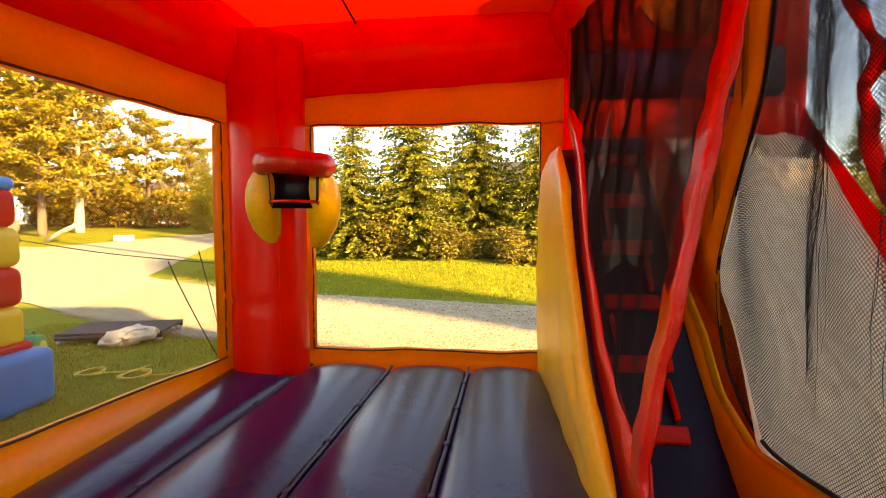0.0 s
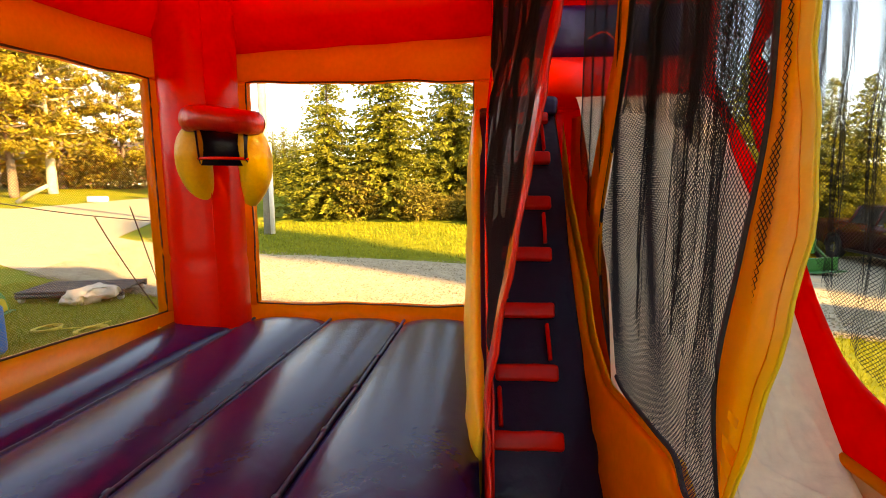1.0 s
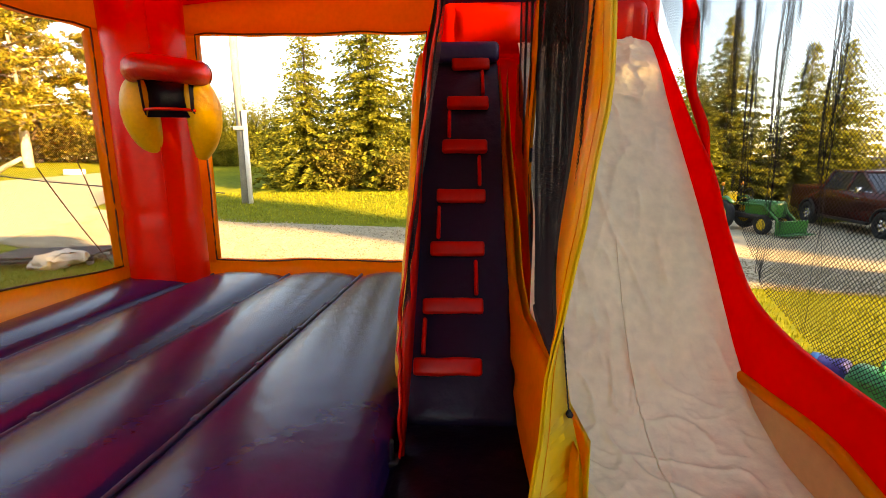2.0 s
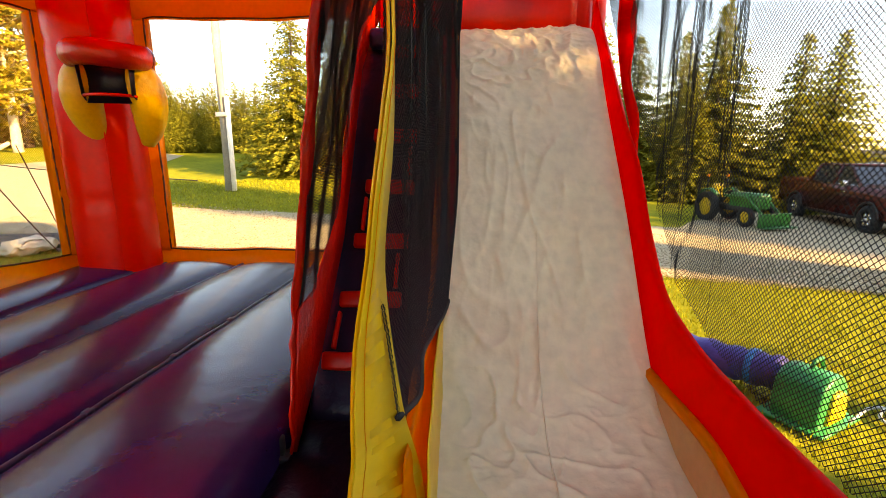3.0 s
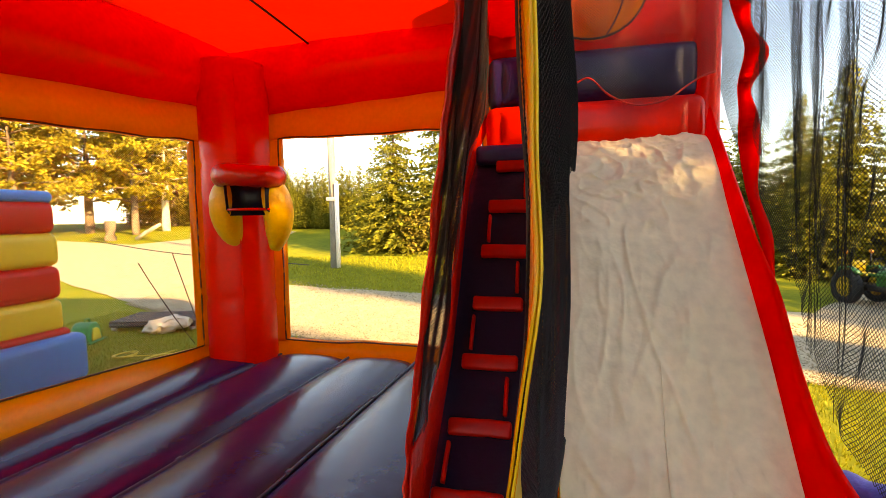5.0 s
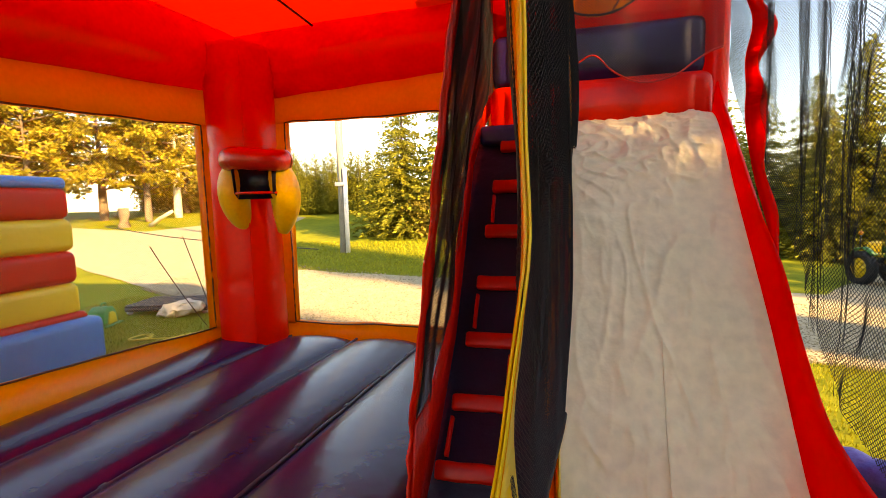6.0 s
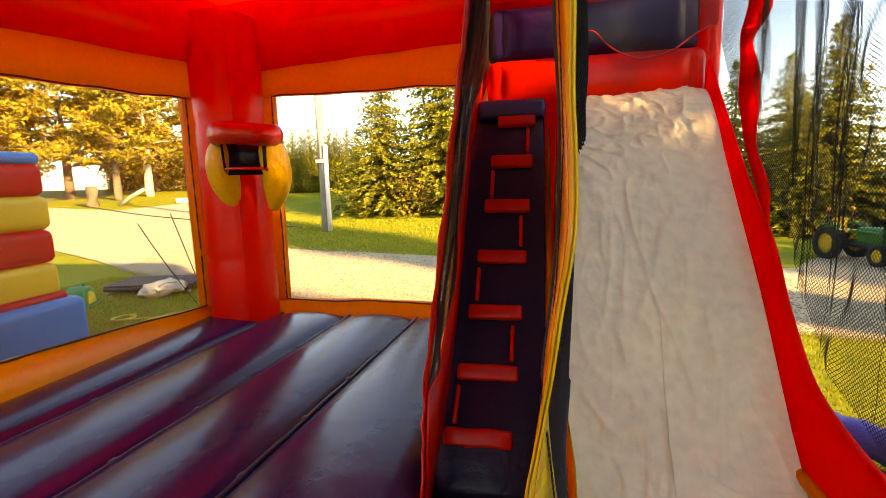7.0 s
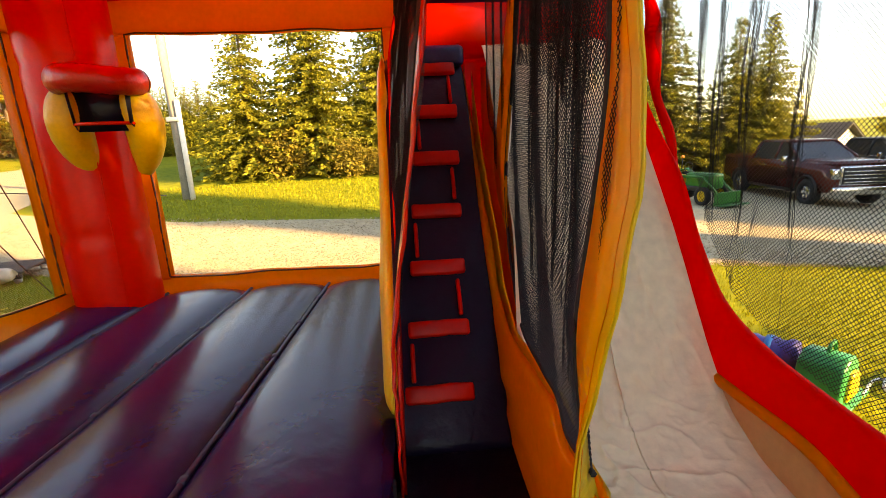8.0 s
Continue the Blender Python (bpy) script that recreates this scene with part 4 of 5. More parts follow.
def again(t, x, y, scale=1.0, turn=0.0, sz=None):
    c = copy_thing(t, Matrix.Identity(4))
    return stand(c, x, y, scale, turn, sz)


spruce_a = stand(conifer("spruce_tree", "dense green spruce with drooping branches on the lawn", 7.0, 2.5, 1, SPRUCE, BARK, 0.02, 44, 18, 0.3, 1.15), -4.7, 19.0, 0.95)
spruce_b = stand(conifer("spruce_tree", "tall full spruce, yellow-green in low sun", 8.0, 2.9, 2, SPRUCE, BARK, 0.02, 46, 18, 0.22, 1.05), -2.3, 19.5, 0.92, 0, 1.08)
again(spruce_b, 0.4, 20.4, 0.82, 70, 1.12)
again(spruce_a, 2.9, 19.8, 0.95, 140, 1.2)
again(spruce_b, 5.2, 21.5, 0.95, 200, 1.1)
again(spruce_b, 6.8, 24.0, 1.0, 20)
for i, (x, y, s) in enumerate([(9.9, 22.5, 1.0), (12.6, 20.6, 1.0), (15.2, 19.6, 0.95), (16.6, 19.6, 0.85), (13.5, 26, 1.15), (9.5, 28, 1.2), (11.2, 19.8, 0.75)]):
    again(spruce_b if i % 2 else spruce_a, x, y, s, 47 * i)

birch = stand(limb_tree("pale_barked_tree", "tall tree with pale trunk and bare golden limbs", 12, 11, SHRUB, PALE_BARK, 3.4, 0.28, 26, 6, 0.2, 22, 0.34), -24.5, 27.5)
pine = stand(limb_tree("pine_tree", "old pine with sparse golden-green layered boughs", 13, 12, PINE, BARK, 4.6, 0.30, 38, 16, 0.16, 24, 0.36, 0.12), -30.0, 26.5)
for i, (x, y, s) in enumerate([(-35, 24, 1.0), (-27, 31, 0.95), (-22.5, 31, 0.62), (-39, 28, 1.1), (-33, 33, 1.05), (-40, 20, 1.0), (-20.5, 33, 0.5), (-44, 24, 1.1), (-36, 17, 0.9)]):
    again(pine, x, y, s, 61 * i + 20)
again(birch, -33, 21.5, 0.9, 80)
again(pine, 33, 27.5, 0.42, 80)
again(pine, 37, 30, 0.5, 10)
again(pine, -25, 25.5, 0.8, 110)
again(pine, -29.5, 21.5, 0.85, 170)
# stump, leaning log and pale block under the pines
bm = bmesh.new()
sweep(bm, [(0, 0, -0.2), (0, 0, 0.15), (0.02, 0, 0.7), (0.0, 0.03, 1.15)], [0.42, 0.34, 0.30, 0.31], 12)
stump = part("tree_stump", bm, BARK, None)
stump.location = (-23.6, 22.4, ground_z(-23.6, 22.4))
tagged(stump, "brown weathered tree stump under the pines", "stump")
bm = bmesh.new()
sweep(bm, [(0, 0, 0.1), (0.7, 0.1, 0.55), (1.5, 0.2, 0.95)], [0.14, 0.12, 0.09], 9)
log = part("log", bm, PALE_BARK, None)
log.location = (-21.9, 22.6, ground_z(-21.9, 22.6) - 0.05)
tagged(log, "pale log leaning on the lawn", "log")
bm = bmesh.new()
box(bm, (-0.45, -0.2, 0), (0.45, 0.2, 0.3), 0.03)
block = part("stone_block", bm, WHITE, None)
block.location = (-18.3, 23.4, ground_z(-18.3, 23.4) - 0.02)
tagged(block, "pale stone block lying on the lawn", "block")

# arborvitae hedge on the far side of the road
column_tree = stand(conifer("arborvitae", "narrow yellow-green arborvitae in a clipped row", 3.9, 0.62, 5, HEDGE, BARK, 0.0, 44, 15, -0.6, 2.6, 0.42), -14.9, 27.5)
for i in range(9):
    again(column_tree, -14.3 + 0.62 * i, 27.6 + 0.1 * (i % 3), 0.95 + 0.07 * (i % 2), 40 * i)
again(column_tree, -15.9, 27.0, 1.3, 33)
again(column_tree, -15.2, 27.3, 1.15, 93)

shrub = stand(limb_tree("shrub", "low golden-brown shrub at the foot of the trees", 1.3, 21, SHRUB, BARK, 1.1, 0.05, 22, 5, 0.05, 22, 0.2, 0.4), -3.4, 18.2)
for i in range(12):
    again(shrub, -2.6 + 0.85 * i, 18.1 + 0.5 * math.sin(i * 2.1), 0.5 + 0.25 * (i % 3) / 2, 50 * i)
for i in range(10):
    again(shrub, -31 + 1.6 * i, 31.5 + 0.4 * math.sin(i), 1.3, 35 * i)
# trees out of view that shade the parking place and a strip of the lawn
for i, (x, y, sx, sz) in enumerate([(25, 7.4, 1.0, 1.3), (25.5, 9.3, 1.0, 1.3), (20.8, 4.9, 0.9, 0.95), (21.8, 6.3, 0.9, 0.95), (22.6, 5.5, 0.9, 1.0), (22.6, 7.3, 0.9, 1.0)]):
    again(spruce_b, x, y, sx, 31 * i, sz)


# tall bare-stemmed conifer out of view on the sunny side, added as shade
stand(conifer("pine_tree", "unseen tall conifer with bare lower stem, added to shade the slide", 8.2, 3.2, 9, SPRUCE, BARK, 0.48, 30, 16, 0.3, 1.5), 11.25, 0.05)


# ---- poles ----
def utility_pole(label, x, y, h, r):
    t = thing("utility_pole", label, "pole", (x, y, ground_z(x, y)))
    bm = bmesh.new()
    sweep(bm, [(0, 0, -0.2), (0, 0, h * 0.5), (0.03, 0, h)], [r, r * 0.85, r * 0.7], 14)
    part("shaft", bm, POLE_WOOD, t)
    bm = bmesh.new()
    sweep(bm, [(r * 1.25, -r * 0.5, 0.0), (r * 1.2, -r * 0.5, 2.9)], 0.075, 10)
    part("conduit", bm, WHITE, t)
    bm = bmesh.new()
    box(bm, (-r * 1.05, -r * 1.2, 2.3), (r * 1.3, -r * 0.5, 2.42), 0.01)
    part("band", bm, LIGHT_GREY, t)
    return t


utility_pole("weathered grey wooden utility pole on the lawn", -5.5, 14.85, 8.5, 0.15)
utility_pole("distant grey utility pole by the road", -22.5, 36.0, 9.0, 0.22)


# ---- houses ----
def house(label, at, size, wall_h, ridge, turn, rows):
    t = thing("house", label, "house", at)
    t.rotation_euler = (0, 0, radians(turn))
    w, d = size
    bm = bmesh.new()
    prism(bm, [(-d / 2, -0.3), (d / 2, -0.3), (d / 2, wall_h), (0, ridge - 0.1), (-d / 2, wall_h)], -w / 2, w / 2, 0)
    part("wall", bm, WHITE, t, smooth=False)
    bm = bmesh.new()
    for s in (-1, 1):
        k = Vector((0, s * (d / 2 + 0.35), wall_h - 0.25))
        top = Vector((0, 0, ridge + 0.05))
        for e in (0,):
            v = [bm.verts.new(p + Vector((x, 0, h))) for h in (0, 0.12) for p, x in ((k, -w / 2 - 0.3), (k, w / 2 + 0.3), (top, w / 2 + 0.3), (top, -w / 2 - 0.3))]
            for f in ((0, 1, 2, 3), (4, 5, 6, 7), (0, 1, 5, 4), (1, 2, 6, 5), (2, 3, 7, 6), (3, 0, 4, 7)):
                bm.faces.new([v[i] for i in f])
    part("roof", bm, ROOF, t, smooth=False)
    for x in rows:
        bm = bmesh.new()
        box(bm, (x - 0.5, -d / 2 - 0.05, 1.0), (x + 0.5, -d / 2 + 0.02, 2.2), 0.02)
        win = part("window", bm, LIGHT_GREY, t, smooth=False)
        bm = bmesh.new()
        box(bm, (x - 0.42, -d / 2 - 0.06, 1.08), (x + 0.42, -d / 2 - 0.03, 2.12))
        part("pane", bm, GLASS, win, smooth=False)
    return t


house("white-sided house with dark roof behind the trees", (3.5, 31, ground_z(3.5, 31)), (9, 6), 3.4, 5.0, 8, (-3, 0, 3))
house("white-sided house far behind the pines", (-38, 46, 1.9), (12, 7), 2.6, 4.6, 30, (-3, 0, 3))
house("white house by the far road", (-36, 58, 1.9), (7, 6), 2.6, 4.4, -20, (-2, 1))
garage = house("white-gabled garage with dark shingle roof behind the pickup", (22.4, 27.6, -1.3), (9, 5.6), 1.9, 3.0, 117, ())


# made-up barn out of view, sized to cast the shade strip behind
house("unseen tall narrow barn added to shade a strip of lawn", (22.35, 0.0, 0), (8, 2.4), 12.6, 13.8, -26.6, ())
# sun blocker out of view: an invented house that shades the inflatable
house("unseen tall house added to keep the sun off the inflatable", (10.0, -6.32, 0), (8, 10.6), 5.9, 7.6, -26.6, ())


# ---- vehicles ----
def wheel(parent, x, y, r, w, rim_mat, rr=0.6):
    bm = bmesh.new()
    prof = [(0.62, -0.5), (0.9, -0.5), (1.0, -0.36), (1.0, 0.36), (0.9, 0.5), (0.62, 0.5)]
    n = 28
    rings = [[bm.verts.new((x + r * f * math.cos(a), y + w * e, r + r * f * math.sin(a))) for f, e in prof] for a in np.linspace(0, 2 * math.pi, n, endpoint=False)]
    for i in range(n):
        p, q = rings[i], rings[(i + 1) % n]
        for k in range(len(prof)):
            bm.faces.new((p[k], q[k], q[(k + 1) % len(prof)], p[(k + 1) % len(prof)]))
    wob = part("wheel", bm, RUBBER, parent, "black tyre")
    bm = bmesh.new()
    bmesh.ops.create_cone(bm, cap_ends=True, segments=24, radius1=r * 0.63, radius2=r * 0.63, depth=w * 0.5, matrix=Matrix.Translation((x, y, r)) @ Matrix.Rotation(radians(90), 4, "X"))
    for k in range(6):
        a = k * math.pi / 3
        c = Vector((x + r * 0.36 * math.cos(a), y, r + r * 0.36 * math.sin(a)))
        box(bm, c - Vector((0.05, w * 0.42, 0.05)), c + Vector((0.05, w * 0.42, 0.05)), 0.01, 1)
    part("rim", bm, rim_mat, wob, "bright alloy rim")


def loft(bm, rows):
    """Skin through rows of equally many points."""
    vs = [[bm.verts.new(p) for p in r] for r in rows]
    for a, b in zip(vs, vs[1:]):
        for k in range(len(a) - 1):
            bm.faces.new((a[k], a[k + 1], b[k + 1], b[k]))
    return vs


def pickup(label, paint, at, turn):
    """A crew-cab pickup; its nose towards +x."""
    t = thing("pickup_truck", label, "truck", at)
    t.rotation_euler = (0, 0, radians(turn))
    bm = bmesh.new()
    prism_pts = [(-2.9, 0.55), (-2.95, 0.75), (-2.92, 1.28), (-1.05, 1.30), (2.0, 1.30), (2.85, 1.20), (2.95, 0.95), (2.93, 0.5), (2.35, 0.42), (2.28, 0.78), (1.95, 0.95), (1.62, 0.78), (1.5, 0.42), (-1.3, 0.42), (-1.42, 0.78), (-1.75, 0.95), (-2.1, 0.78), (-2.2, 0.45)]
    a = [bm.verts.new((x, -0.98, z)) for x, z in prism_pts]
    b = [bm.verts.new((x, 0.98, z)) for x, z in prism_pts]
    n = len(a)
    bm.faces.new(a), bm.faces.new(b[::-1])
    for k in range(n):
        bm.faces.new((a[k], b[k], b[(k + 1) % n], a[(k + 1) % n]))
    bmesh.ops.bevel(bm, geom=list(bm.edges), offset=0.04, segments=2, affect="EDGES")
    part("body", bm, paint, t)
    bm = bmesh.new()
    lo = [(-1.1, -0.93, 1.29), (1.45, -0.93, 1.29), (1.45, 0.93, 1.29), (-1.1, 0.93, 1.29), (-1.1, -0.93, 1.29)]
    hi = [(-0.95, -0.72, 1.86), (0.55, -0.72, 1.86), (0.55, 0.72, 1.86), (-0.95, 0.72, 1.86), (-0.95, -0.72, 1.86)]
    vs = loft(bm, [lo, hi])
    bm.faces.new(vs[1][:4])
    part("window_glass", bm, GLASS, t, "dark cab glass", smooth=False)
    bm = bmesh.new()
    box(bm, (-0.98, -0.74, 1.84), (0.58, 0.74, 1.92), 0.04)
    part("cab_roof", bm, paint, t)
    for x0, x1 in ((-1.1, -0.95), (0.2, 0.16), (1.45, 0.55)):
        for s in (-1, 1):
            bm = bmesh.new()
            sweep(bm, [(x0, s * 0.94, 1.28), (x1, s * 0.73, 1.86)], 0.045, 8)
            part("pillar", bm, paint, t)
    bm = bmesh.new()
    box(bm, (1.3, -0.80, 1.2), (2.86, 0.80, 1.37), 0.09, 3)
    part("hood", bm, paint, t)
    bm = bmesh.new()
    box(bm, (-2.9, -0.985, 1.24), (-1.1, 0.985, 1.36), 0.03)
    part("bed_rail", bm, paint, t)
    for s in (-1, 1):
        bm = bmesh.new()
        sweep(bm, [(-1.08, s * 0.945, 1.315), (1.4, s * 0.945, 1.315)], 0.014, 6)
        part("window_trim", bm, CHROME, t)
        for wx in (-1.75, 1.95):
            bm = bmesh.new()
            sweep(bm, [(wx + 0.47 * math.cos(k), s * 0.985, 0.42 + 0.47 * math.sin(k)) for k in np.linspace(0, math.pi, 14)], 0.04, 6)
            part("wheel_arch", bm, CAR_BLACK, t)
    bm = bmesh.new()
    box(bm, (2.88, -0.76, 0.68), (2.965, 0.76, 1.24), 0.04)
    part("grille_surround", bm, CHROME, t)
    bm = bmesh.new()
    box(bm, (2.9, -0.70, 0.72), (3.0, 0.70, 1.19), 0.03)
    grille = part("grille", bm, CAR_BLACK, t)
    for k in range(4):
        bm = bmesh.new()
        box(bm, (2.98, -0.68, 0.77 + 0.1 * k), (3.03, 0.68, 0.805 + 0.1 * k), 0.008, 1)
        part("grille_bar", bm, CHROME, grille)
    bm = bmesh.new()
    box(bm, (2.88, -0.96, 0.42), (3.06, 0.96, 0.66), 0.05)
    part("bumper", bm, CHROME, t)
    for s in (-1, 1):
        bm = bmesh.new()
        box(bm, (2.70, s * 0.86 - 0.12, 0.86), (2.98, s * 0.86 + 0.12, 1.16), 0.03)
        part("headlight", bm, CHROME, t)
        bm = bmesh.new()
        box(bm, (0.85, s * 1.05 - 0.1, 1.25), (1.0, s * 1.05 + 0.1, 1.45), 0.03)
        part("wing_mirror", bm, CHROME, t)
        bm = bmesh.new()
        box(bm, (-1.0, s * 0.99 - 0.07, 0.36), (1.4, s * 0.99 + 0.07, 0.44), 0.02)
        part("running_board", bm, CAR_BLACK, t)
        for x in (-0.05, 1.0):
            bm = bmesh.new()
            box(bm, (x - 0.35, s * 0.985 - 0.02, 1.08), (x - 0.15, s * 0.985 + 0.02, 1.12), 0.008)
            part("door_handle", bm, CHROME, t)
        for x in (-1.75, 1.95):
            wheel(t, x, s * 0.88, 0.40, 0.27, CHROME)
    return t


pickup("dark red crew-cab pickup truck parked on gravel", TRUCK_RED, (14.05, 14.6, ground_z(14.05, 14.6) + 0.02), -98)
pickup("dark pickup parked beside the red one", CAR_BLACK, (17.9, 15.2, ground_z(17.9, 15) + 0.02), -98)
for ob in list(scene.objects):
    if ob.name.startswith("pickup_truck"):
        ob.scale = (0.94, 0.94, 0.96)


def tractor(at, turn):
    t = thing("tractor", "small green tractor with yellow seat and loader", "tractor", at)
    t.rotation_euler = (0, 0, radians(turn))
    bm = bmesh.new()
    box(bm, (-0.1, -0.32, 0.55), (1.2, 0.32, 1.08), 0.1, 3)
    part("hood", bm, TRACTOR_GREEN, t)
    bm = bmesh.new()
    box(bm, (-1.1, -0.35, 0.45), (0.9, 0.35, 0.62), 0.04)
    part("chassis", bm, CAR_BLACK, t)
    bm = bmesh.new()
    box(bm, (-0.95, -0.25, 0.85), (-0.5, 0.25, 0.95), 0.04)
    box(bm, (-1.02, -0.25, 0.93), (-0.9, 0.25, 1.3), 0.05)
    part("seat", bm, MACHINE_YELLOW, t)
    for s in (-1, 1):
        bm = bmesh.new()
        sweep(bm, [(-1.3, s * 0.55, 0.75), (-1.1, s * 0.55, 1.08), (-0.75, s * 0.55, 1.14), (-0.4, s * 0.55, 0.95)], 0.13, 8, flat=0.3)
        part("fender", bm, TRACTOR_GREEN, t)
        bm = bmesh.new()
        sweep(bm, [(-0.2, s * 0.42, 0.95), (0.8, s * 0.42, 0.95), (1.6, s * 0.42, 0.35)], 0.05, 8)
        part("loader_arm", bm, TRACTOR_GREEN, t)
        bm = bmesh.new()
        sweep(bm, [(-1.0, s * 0.5, 1.05), (-1.0, s * 0.5, 1.55)], 0.025, 8)
        post = part("light_post", bm, CAR_BLACK, t)
        bm = bmesh.new()
        bmesh.ops.create_icosphere(bm, subdivisions=2, radius=0.07, matrix=Matrix.Translation((-1.0, s * 0.5, 1.58)))
        part("lamp", bm, AMBER, post, "amber warning lamp")
        wheel(t, -0.8, s * 0.62, 0.52, 0.3, MACHINE_YELLOW)
        wheel(t, 0.95, s * 0.55, 0.32, 0.22, MACHINE_YELLOW)
    bm = bmesh.new()
    sweep(bm, [(0.0, 0, 1.05), (-0.25, 0, 1.25)], 0.02, 8)
    sweep(bm, [(-0.25 + 0.05 * math.cos(a), 0.18 * math.cos(a), 1.25 + 0.18 * math.sin(a)) for a in np.linspace(0, 2 * math.pi, 18)], 0.015, 6)
    part("steering_wheel", bm, CAR_BLACK, t)
    bm = bmesh.new()
    prism(bm, [(-0.75, 0.08), (0.75, 0.08), (0.75, 0.5), (-0.75, 0.5)], 1.6, 1.68, 0.02)
    prism(bm, [(-0.75, 0.06), (0.75, 0.06), (0.75, 0.1), (-0.75, 0.1)], 1.6, 2.0, 0.0)
    part("bucket", bm, TRACTOR_GREEN, t)
    return t


tractor((9.75, 13.5, ground_z(9.75, 13.5) + 0.02), -72)
bpy.data.objects["tractor"].scale = (0.72, 0.72, 0.82)


# ---- blower with its tube beside the inflatable ----
def blower(at, turn):
    t = thing("air_blower", "green and yellow plastic air blower on the grass", "blower", at)
    t.rotation_euler = (0, 0, radians(turn))
    bm = bmesh.new()
    prism(bm, [(-0.26, 0.0), (0.30, 0.0), (0.30, 0.05), (0.22, 0.36), (0.10, 0.48), (-0.1, 0.5), (-0.24, 0.4), (-0.28, 0.2)], -0.2, 0.2, 0.04)
    part("housing", bm, TOY_GREEN, t)
    bm = bmesh.new()
    prism(bm, [(-0.16, 0.05), (0.2, 0.05), (0.14, 0.30), (0.04, 0.36), (-0.1, 0.34)], -0.235, 0.235, 0.03)
    grille = part("side_cover", bm, TOY_YELLOW, t, "yellow slotted cover")
    bm = bmesh.new()
    box(bm, (-0.28, -0.34, 0.0), (0.28, 0.36, 0.035), 0.012)
    part("base", bm, TOY_GREEN, t)
    bm = bmesh.new()
    sweep(bm, [(0, -0.05, 0.48), (0, 0.0, 0.56), (0, 0.12, 0.56), (0, 0.18, 0.45)], 0.02, 8)
    part("carry_handle", bm, TOY_GREEN, t)
    return t


blower((4.33, 3.15, 0), -60)
bpy.data.objects["air_blower"].scale = (0.75, 0.75, 0.75)
again_blower = copy_thing(bpy.data.objects["air_blower"], pose(-6.55, 6.85, 0, 0, 0, 20))
tube_ob = thing("inflation_tube", "blue-purple fabric air tube lying on the grass", "tube", (0, 0, 0))
bm = bmesh.new()
pts = smooth_line([(4.30, 3.38, 0.2), (4.12, 3.62, 0.17), (3.82, 3.95, 0.16), (3.45, 4.2, 0.17), (3.04, 4.25, 0.2)], 8)
sweep(bm, pts, [0.13 + 0.012 * math.sin(i * 1.7) for i in range(len(pts))], 18)
part("sleeve", bm, TUBE_BLUE, tube_ob)
bm = bmesh.new()
sweep(bm, [(4.20, 3.52, 0.185), (4.17, 3.56, 0.182)], 0.143, 16)
part("strap", bm, BLUE, tube_ob)
cord_bm = bmesh.new()
sweep(cord_bm, smooth_line([(4.55, 3.05, 0.02), (4.9, 3.25, 0.02), (5.1, 3.05, 0.02), (4.95, 2.85, 0.02), (4.8, 3.1, 0.02), (5.2, 3.4, 0.02)], 8), 0.012, 6)
tagged(part("power_cord", cord_bm, LIGHT_GREY, None), "pale power cord coiled on the grass", "cord")


# ---- second inflatable, on the other side ----
def striped_inflatable():
    t = thing("striped_inflatable", "stacked blue, yellow and red inflated tubes of another slide", "inflatable", (-4.8, 3.9, 0))
    stack = [("base_tube", BLUE, 0.0, 0.62, 0.22), ("tube", RED, 0.56, 0.70, 0.05), ("tube", YELLOW, 0.64, 1.08, 0.0), ("tube", RED, 1.08, 1.50, 0.0), ("tube", YELLOW, 1.50, 1.92, 0.0), ("tube", RED, 1.92, 2.32, -0.02), ("top_tube", BLUE, 2.30, 2.45, -0.03)]
    for name, mat, z0, z1, out in stack:
        bm = bmesh.new()
        box(bm, (-2.2, -3.2, z0), (0.0 + out, 1.28 + out * 0.6, z1), min(0.1, (z1 - z0) * 0.46), 5)
        part(name, bm, mat, t)
    return t


inflated = striped_inflatable()
inflated.scale = (1, 1, 1.07)


# ---- things on the ground to the left ----
def trailer_board(at, turn):
    t = thing("flat_trolley", "low dark plank trolley standing on the grass", "trolley", at)
    t.rotation_euler = (0, 0, radians(turn))
    for k in range(6):
        bm = bmesh.new()
        box(bm, (-0.85, -0.5 + k * 0.17, 0.16), (0.85, -0.5 + k * 0.17 + 0.16, 0.2), 0.008, 1)
        part("plank", bm, BOARD, t)
    bm = bmesh.new()
    for y in (-0.47, 0.47):
        box(bm, (-0.85, y - 0.04, 0.08), (0.85, y + 0.04, 0.158), 0.01, 1)
    part("frame", bm, CAR_BLACK, t)
    for x in (-0.78, 0.78):
        for y in (-0.45, 0.45):
            bm = bmesh.new()
            bmesh.ops.create_cone(bm, cap_ends=True, segments=16, radius1=0.055, radius2=0.055, depth=0.05, matrix=Matrix.Translation((x, y, 0.055)) @ Matrix.Rotation(radians(90), 4, "X"))
            part("caster", bm, LIGHT_GREY, t)
    return t


trailer_board((-6.15, 8.25, 0.0), 14)
bm = bmesh.new()
for k, (x, y, z, r) in enumerate([(0, 0, 0.12, 0.2), (0.22, 0.1, 0.15, 0.17), (0.38, 0.2, 0.2, 0.14), (-0.15, -0.06, 0.08, 0.13), (0.1, 0.15, 0.2, 0.14)]):
    bmesh.ops.create_icosphere(bm, subdivisions=3, radius=r, matrix=Matrix.Translation((x, y, z)) @ Matrix.Diagonal((1.2, 0.9, 0.7, 1)))
bmesh.ops.convex_hull(bm, input=bm.verts)
bmesh.ops.subdivide_edges(bm, edges=[e for e in bm.edges if e.calc_length() > 0.07], cuts=2, use_grid_fill=True)
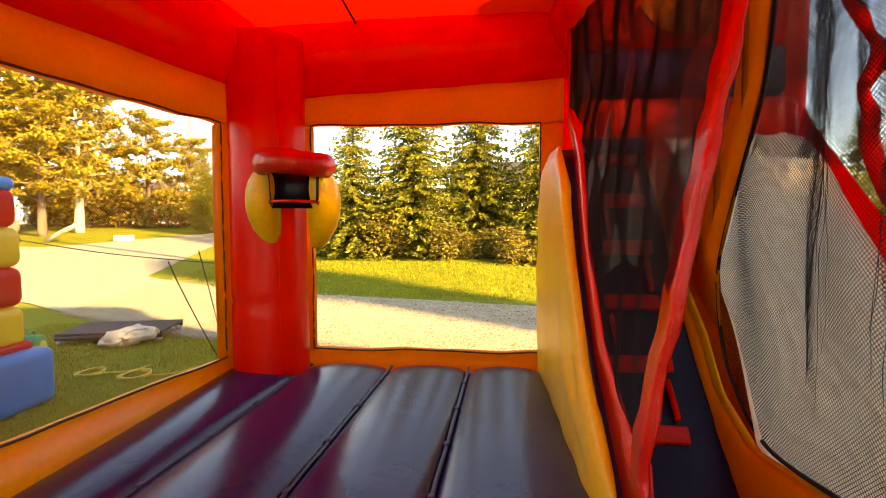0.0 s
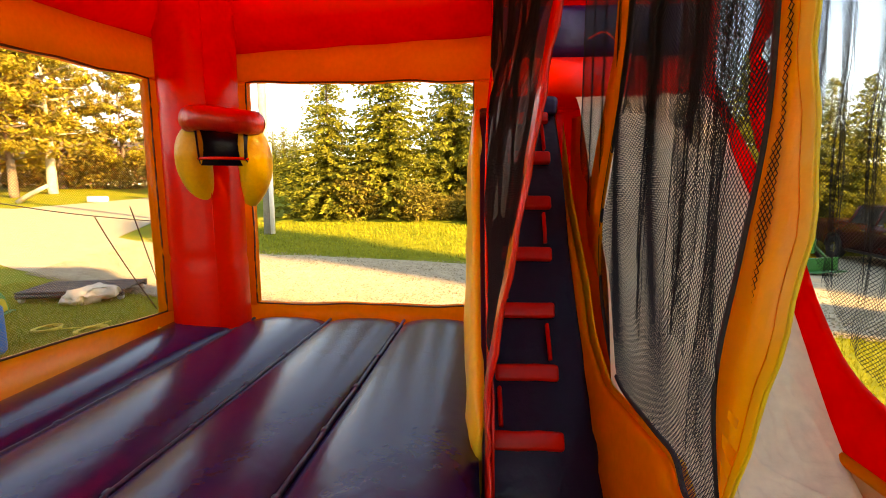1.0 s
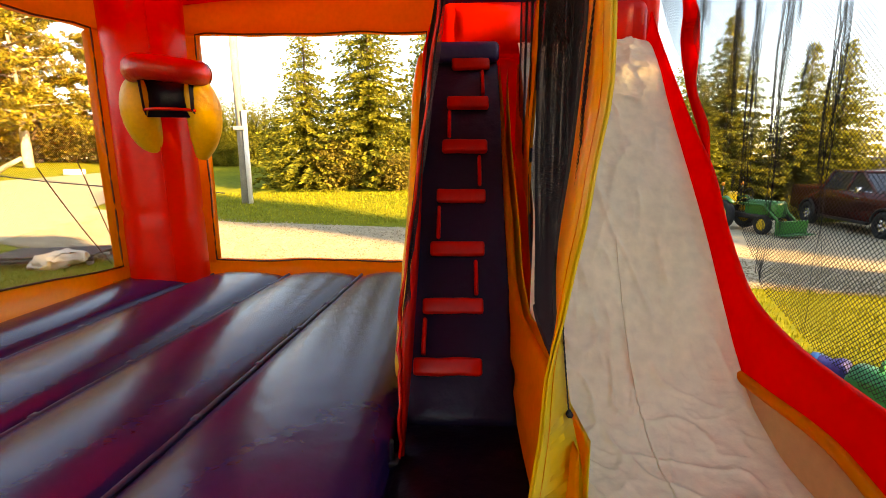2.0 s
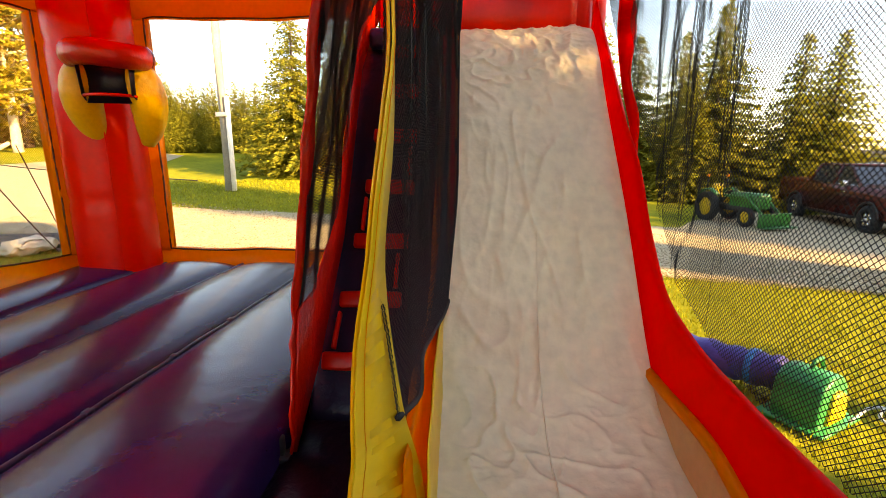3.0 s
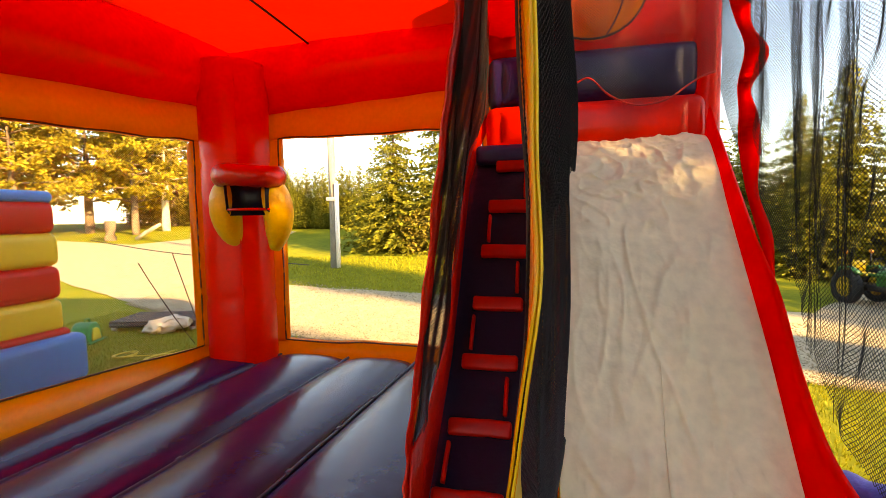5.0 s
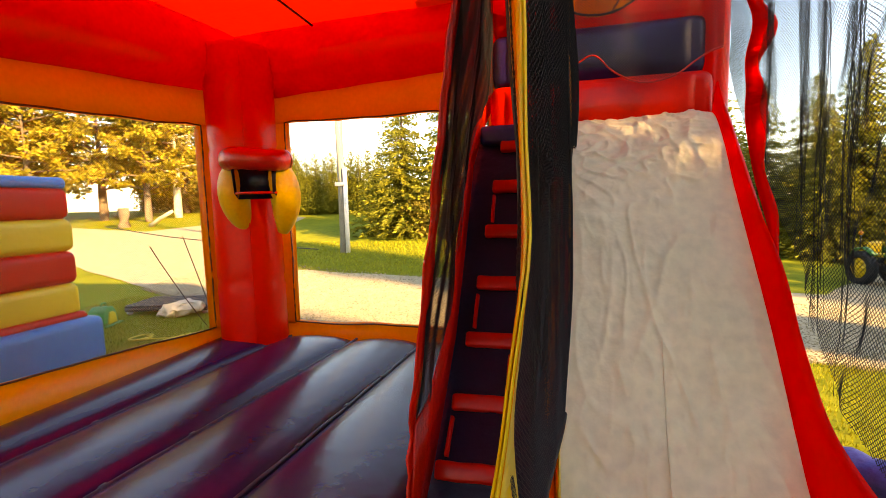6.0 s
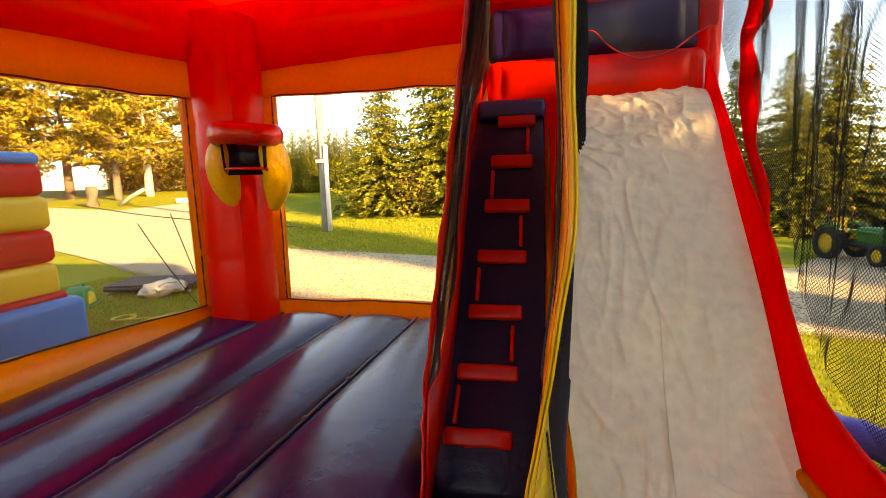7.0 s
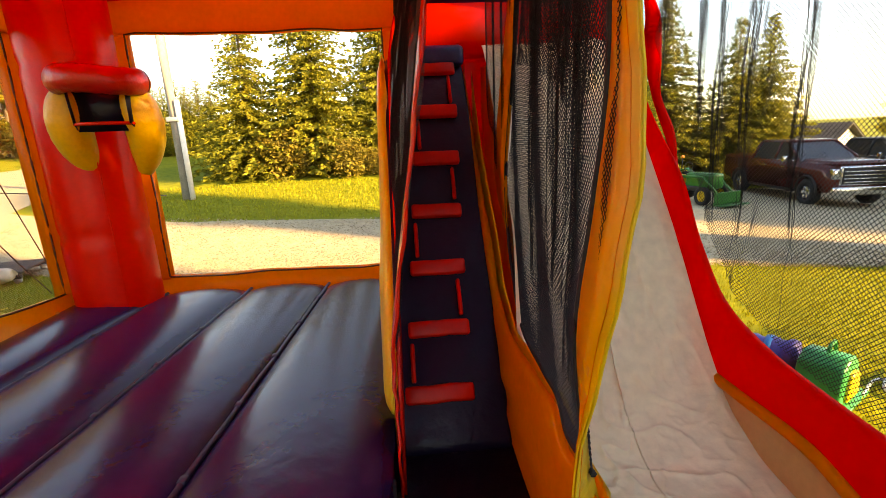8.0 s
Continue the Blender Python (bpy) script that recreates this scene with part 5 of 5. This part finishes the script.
bmesh.ops.delete(bm, geom=[v for v in bm.verts if not v.link_faces], context="VERTS")
for v in bm.verts:
    v.co += Vector((noise.noise(v.co * 9), noise.noise(v.co * 9 + Vector((5, 0, 0))), noise.noise(v.co * 9 + Vector((0, 7, 0))))) * 0.09
bag = part("cloth", bm, CLOTH, None)
bag.location = (-5.75, 7.68, 0.0)
tagged(bag, "crumpled cream cloth bundle lying against the trolley", "cloth")
for i, (x, y, r) in enumerate([(-4.3, 6.15, 0.17), (-5.0, 6.2, 0.15)]):
    bm = bmesh.new()
    for c in range(3):
        sweep(bm, [(x + (r - 0.02 * c) * 1.2 * math.cos(a) + 0.02 * c, y + (r + 0.015 * c) * math.sin(a), 0.02 + 0.012 * c) for a in np.linspace(0, 2 * math.pi, 30)], 0.011, 6)
    sweep(bm, smooth_line([(x + r * 1.2, y, 0.02), (x + 0.5, y + 0.15, 0.015), (x + 0.6, y + 0.45, 0.015)], 6), 0.011, 6)
    tagged(part("cord_coil", bm, CORD, None), "coiled yellow cord lying on the shaded grass", "cord", group="cord coils")
# cable hanging across the view outside the netted window
bm = bmesh.new()
sweep(bm, smooth_line([(-9.5, 9.5, 1.75), (-7.6, 9.7, 1.45), (-5.2, 9.5, 1.28), (-3.2, 9.0, 1.22)], 8), 0.012, 6)
tagged(part("slack_cable", bm, CAR_BLACK, None), "thin dark cable sagging above the driveway", "cable")

# ---- grass near the inflatable ----
rnd = random.Random(77)
quads = []
for x0, x1, y0, y1, n in ((3.2, 9.5, 1.0, 7.4, 26000), (-8.5, -2.4, 3.0, 9.2, 26000), (-2.4, 3.2, 5.6, 7.5, 9000), (-9, 5, 11.6, 17, 16000)):
    for _ in range(n):
        x, y = rnd.uniform(x0, x1), rnd.uniform(y0, y1)
        if drive_near(x) - 0.1 < y < drive_far(x) + 0.1:
            if rnd.random() > 0.02:
                continue
        h = rnd.uniform(0.03, 0.085) * (1.3 if y > 11 else 1)
        quads += blade(Vector((x, y, ground_z(x, y) - 0.01)), Vector((rnd.gauss(0, 0.4), rnd.gauss(0, 0.4), 1)), h, 0.006 if y < 11 else 0.012, rnd)
grass_ob = new("grass", leaf_mesh("grass", quads, BLADE))
tagged(grass_ob, "short uneven green grass blades around the inflatable", "grass", kind="stuff")

# loose stones on the near part of the drive
n = 26000
rs = np.random.RandomState(5)
px = rs.uniform(-9, 9, n)
lo = np.array([drive_near(v) for v in px])
py = lo - 0.15 + (rs.rand(n) ** 1.5) * 4.2
pz = np.array([ground_z(a, b) for a, b in zip(px, py)]) + 0.012
octa = np.array([(1, 0, 0), (0, 1, 0), (-1, 0, 0), (0, -1, 0), (0, 0, 0.8), (0, 0, -0.5)], float)
size = rs.uniform(0.010, 0.026, (n, 1, 1)) * rs.uniform(0.6, 1.3, (n, 1, 3))
ang = rs.uniform(0, 6.3, n)
pts = octa[None] * size
c, q = np.cos(ang)[:, None], np.sin(ang)[:, None]
pts = np.stack([pts[..., 0] * c - pts[..., 1] * q + px[:, None], pts[..., 0] * q + pts[..., 1] * c + py[:, None], pts[..., 2] + pz[:, None]], -1)
tri = np.array([(0, 1, 4), (1, 2, 4), (2, 3, 4), (3, 0, 4), (1, 0, 5), (2, 1, 5), (3, 2, 5), (0, 3, 5)])
index = (tri[None] + 6 * np.arange(n)[:, None, None]).astype(np.int32)
me = bpy.data.meshes.new("gravel")
me.vertices.add(6 * n), me.loops.add(24 * n), me.polygons.add(8 * n)
me.vertices.foreach_set("co", pts.astype(np.float32).ravel())
me.loops.foreach_set("vertex_index", index.ravel())
me.polygons.foreach_set("loop_start", np.arange(0, 24 * n, 3, dtype=np.int32))
me.update(calc_edges=True)
me.materials.append(PEBBLE)
tagged(new("gravel", me), "loose pale gravel stones on the driveway", "gravel", kind="stuff")
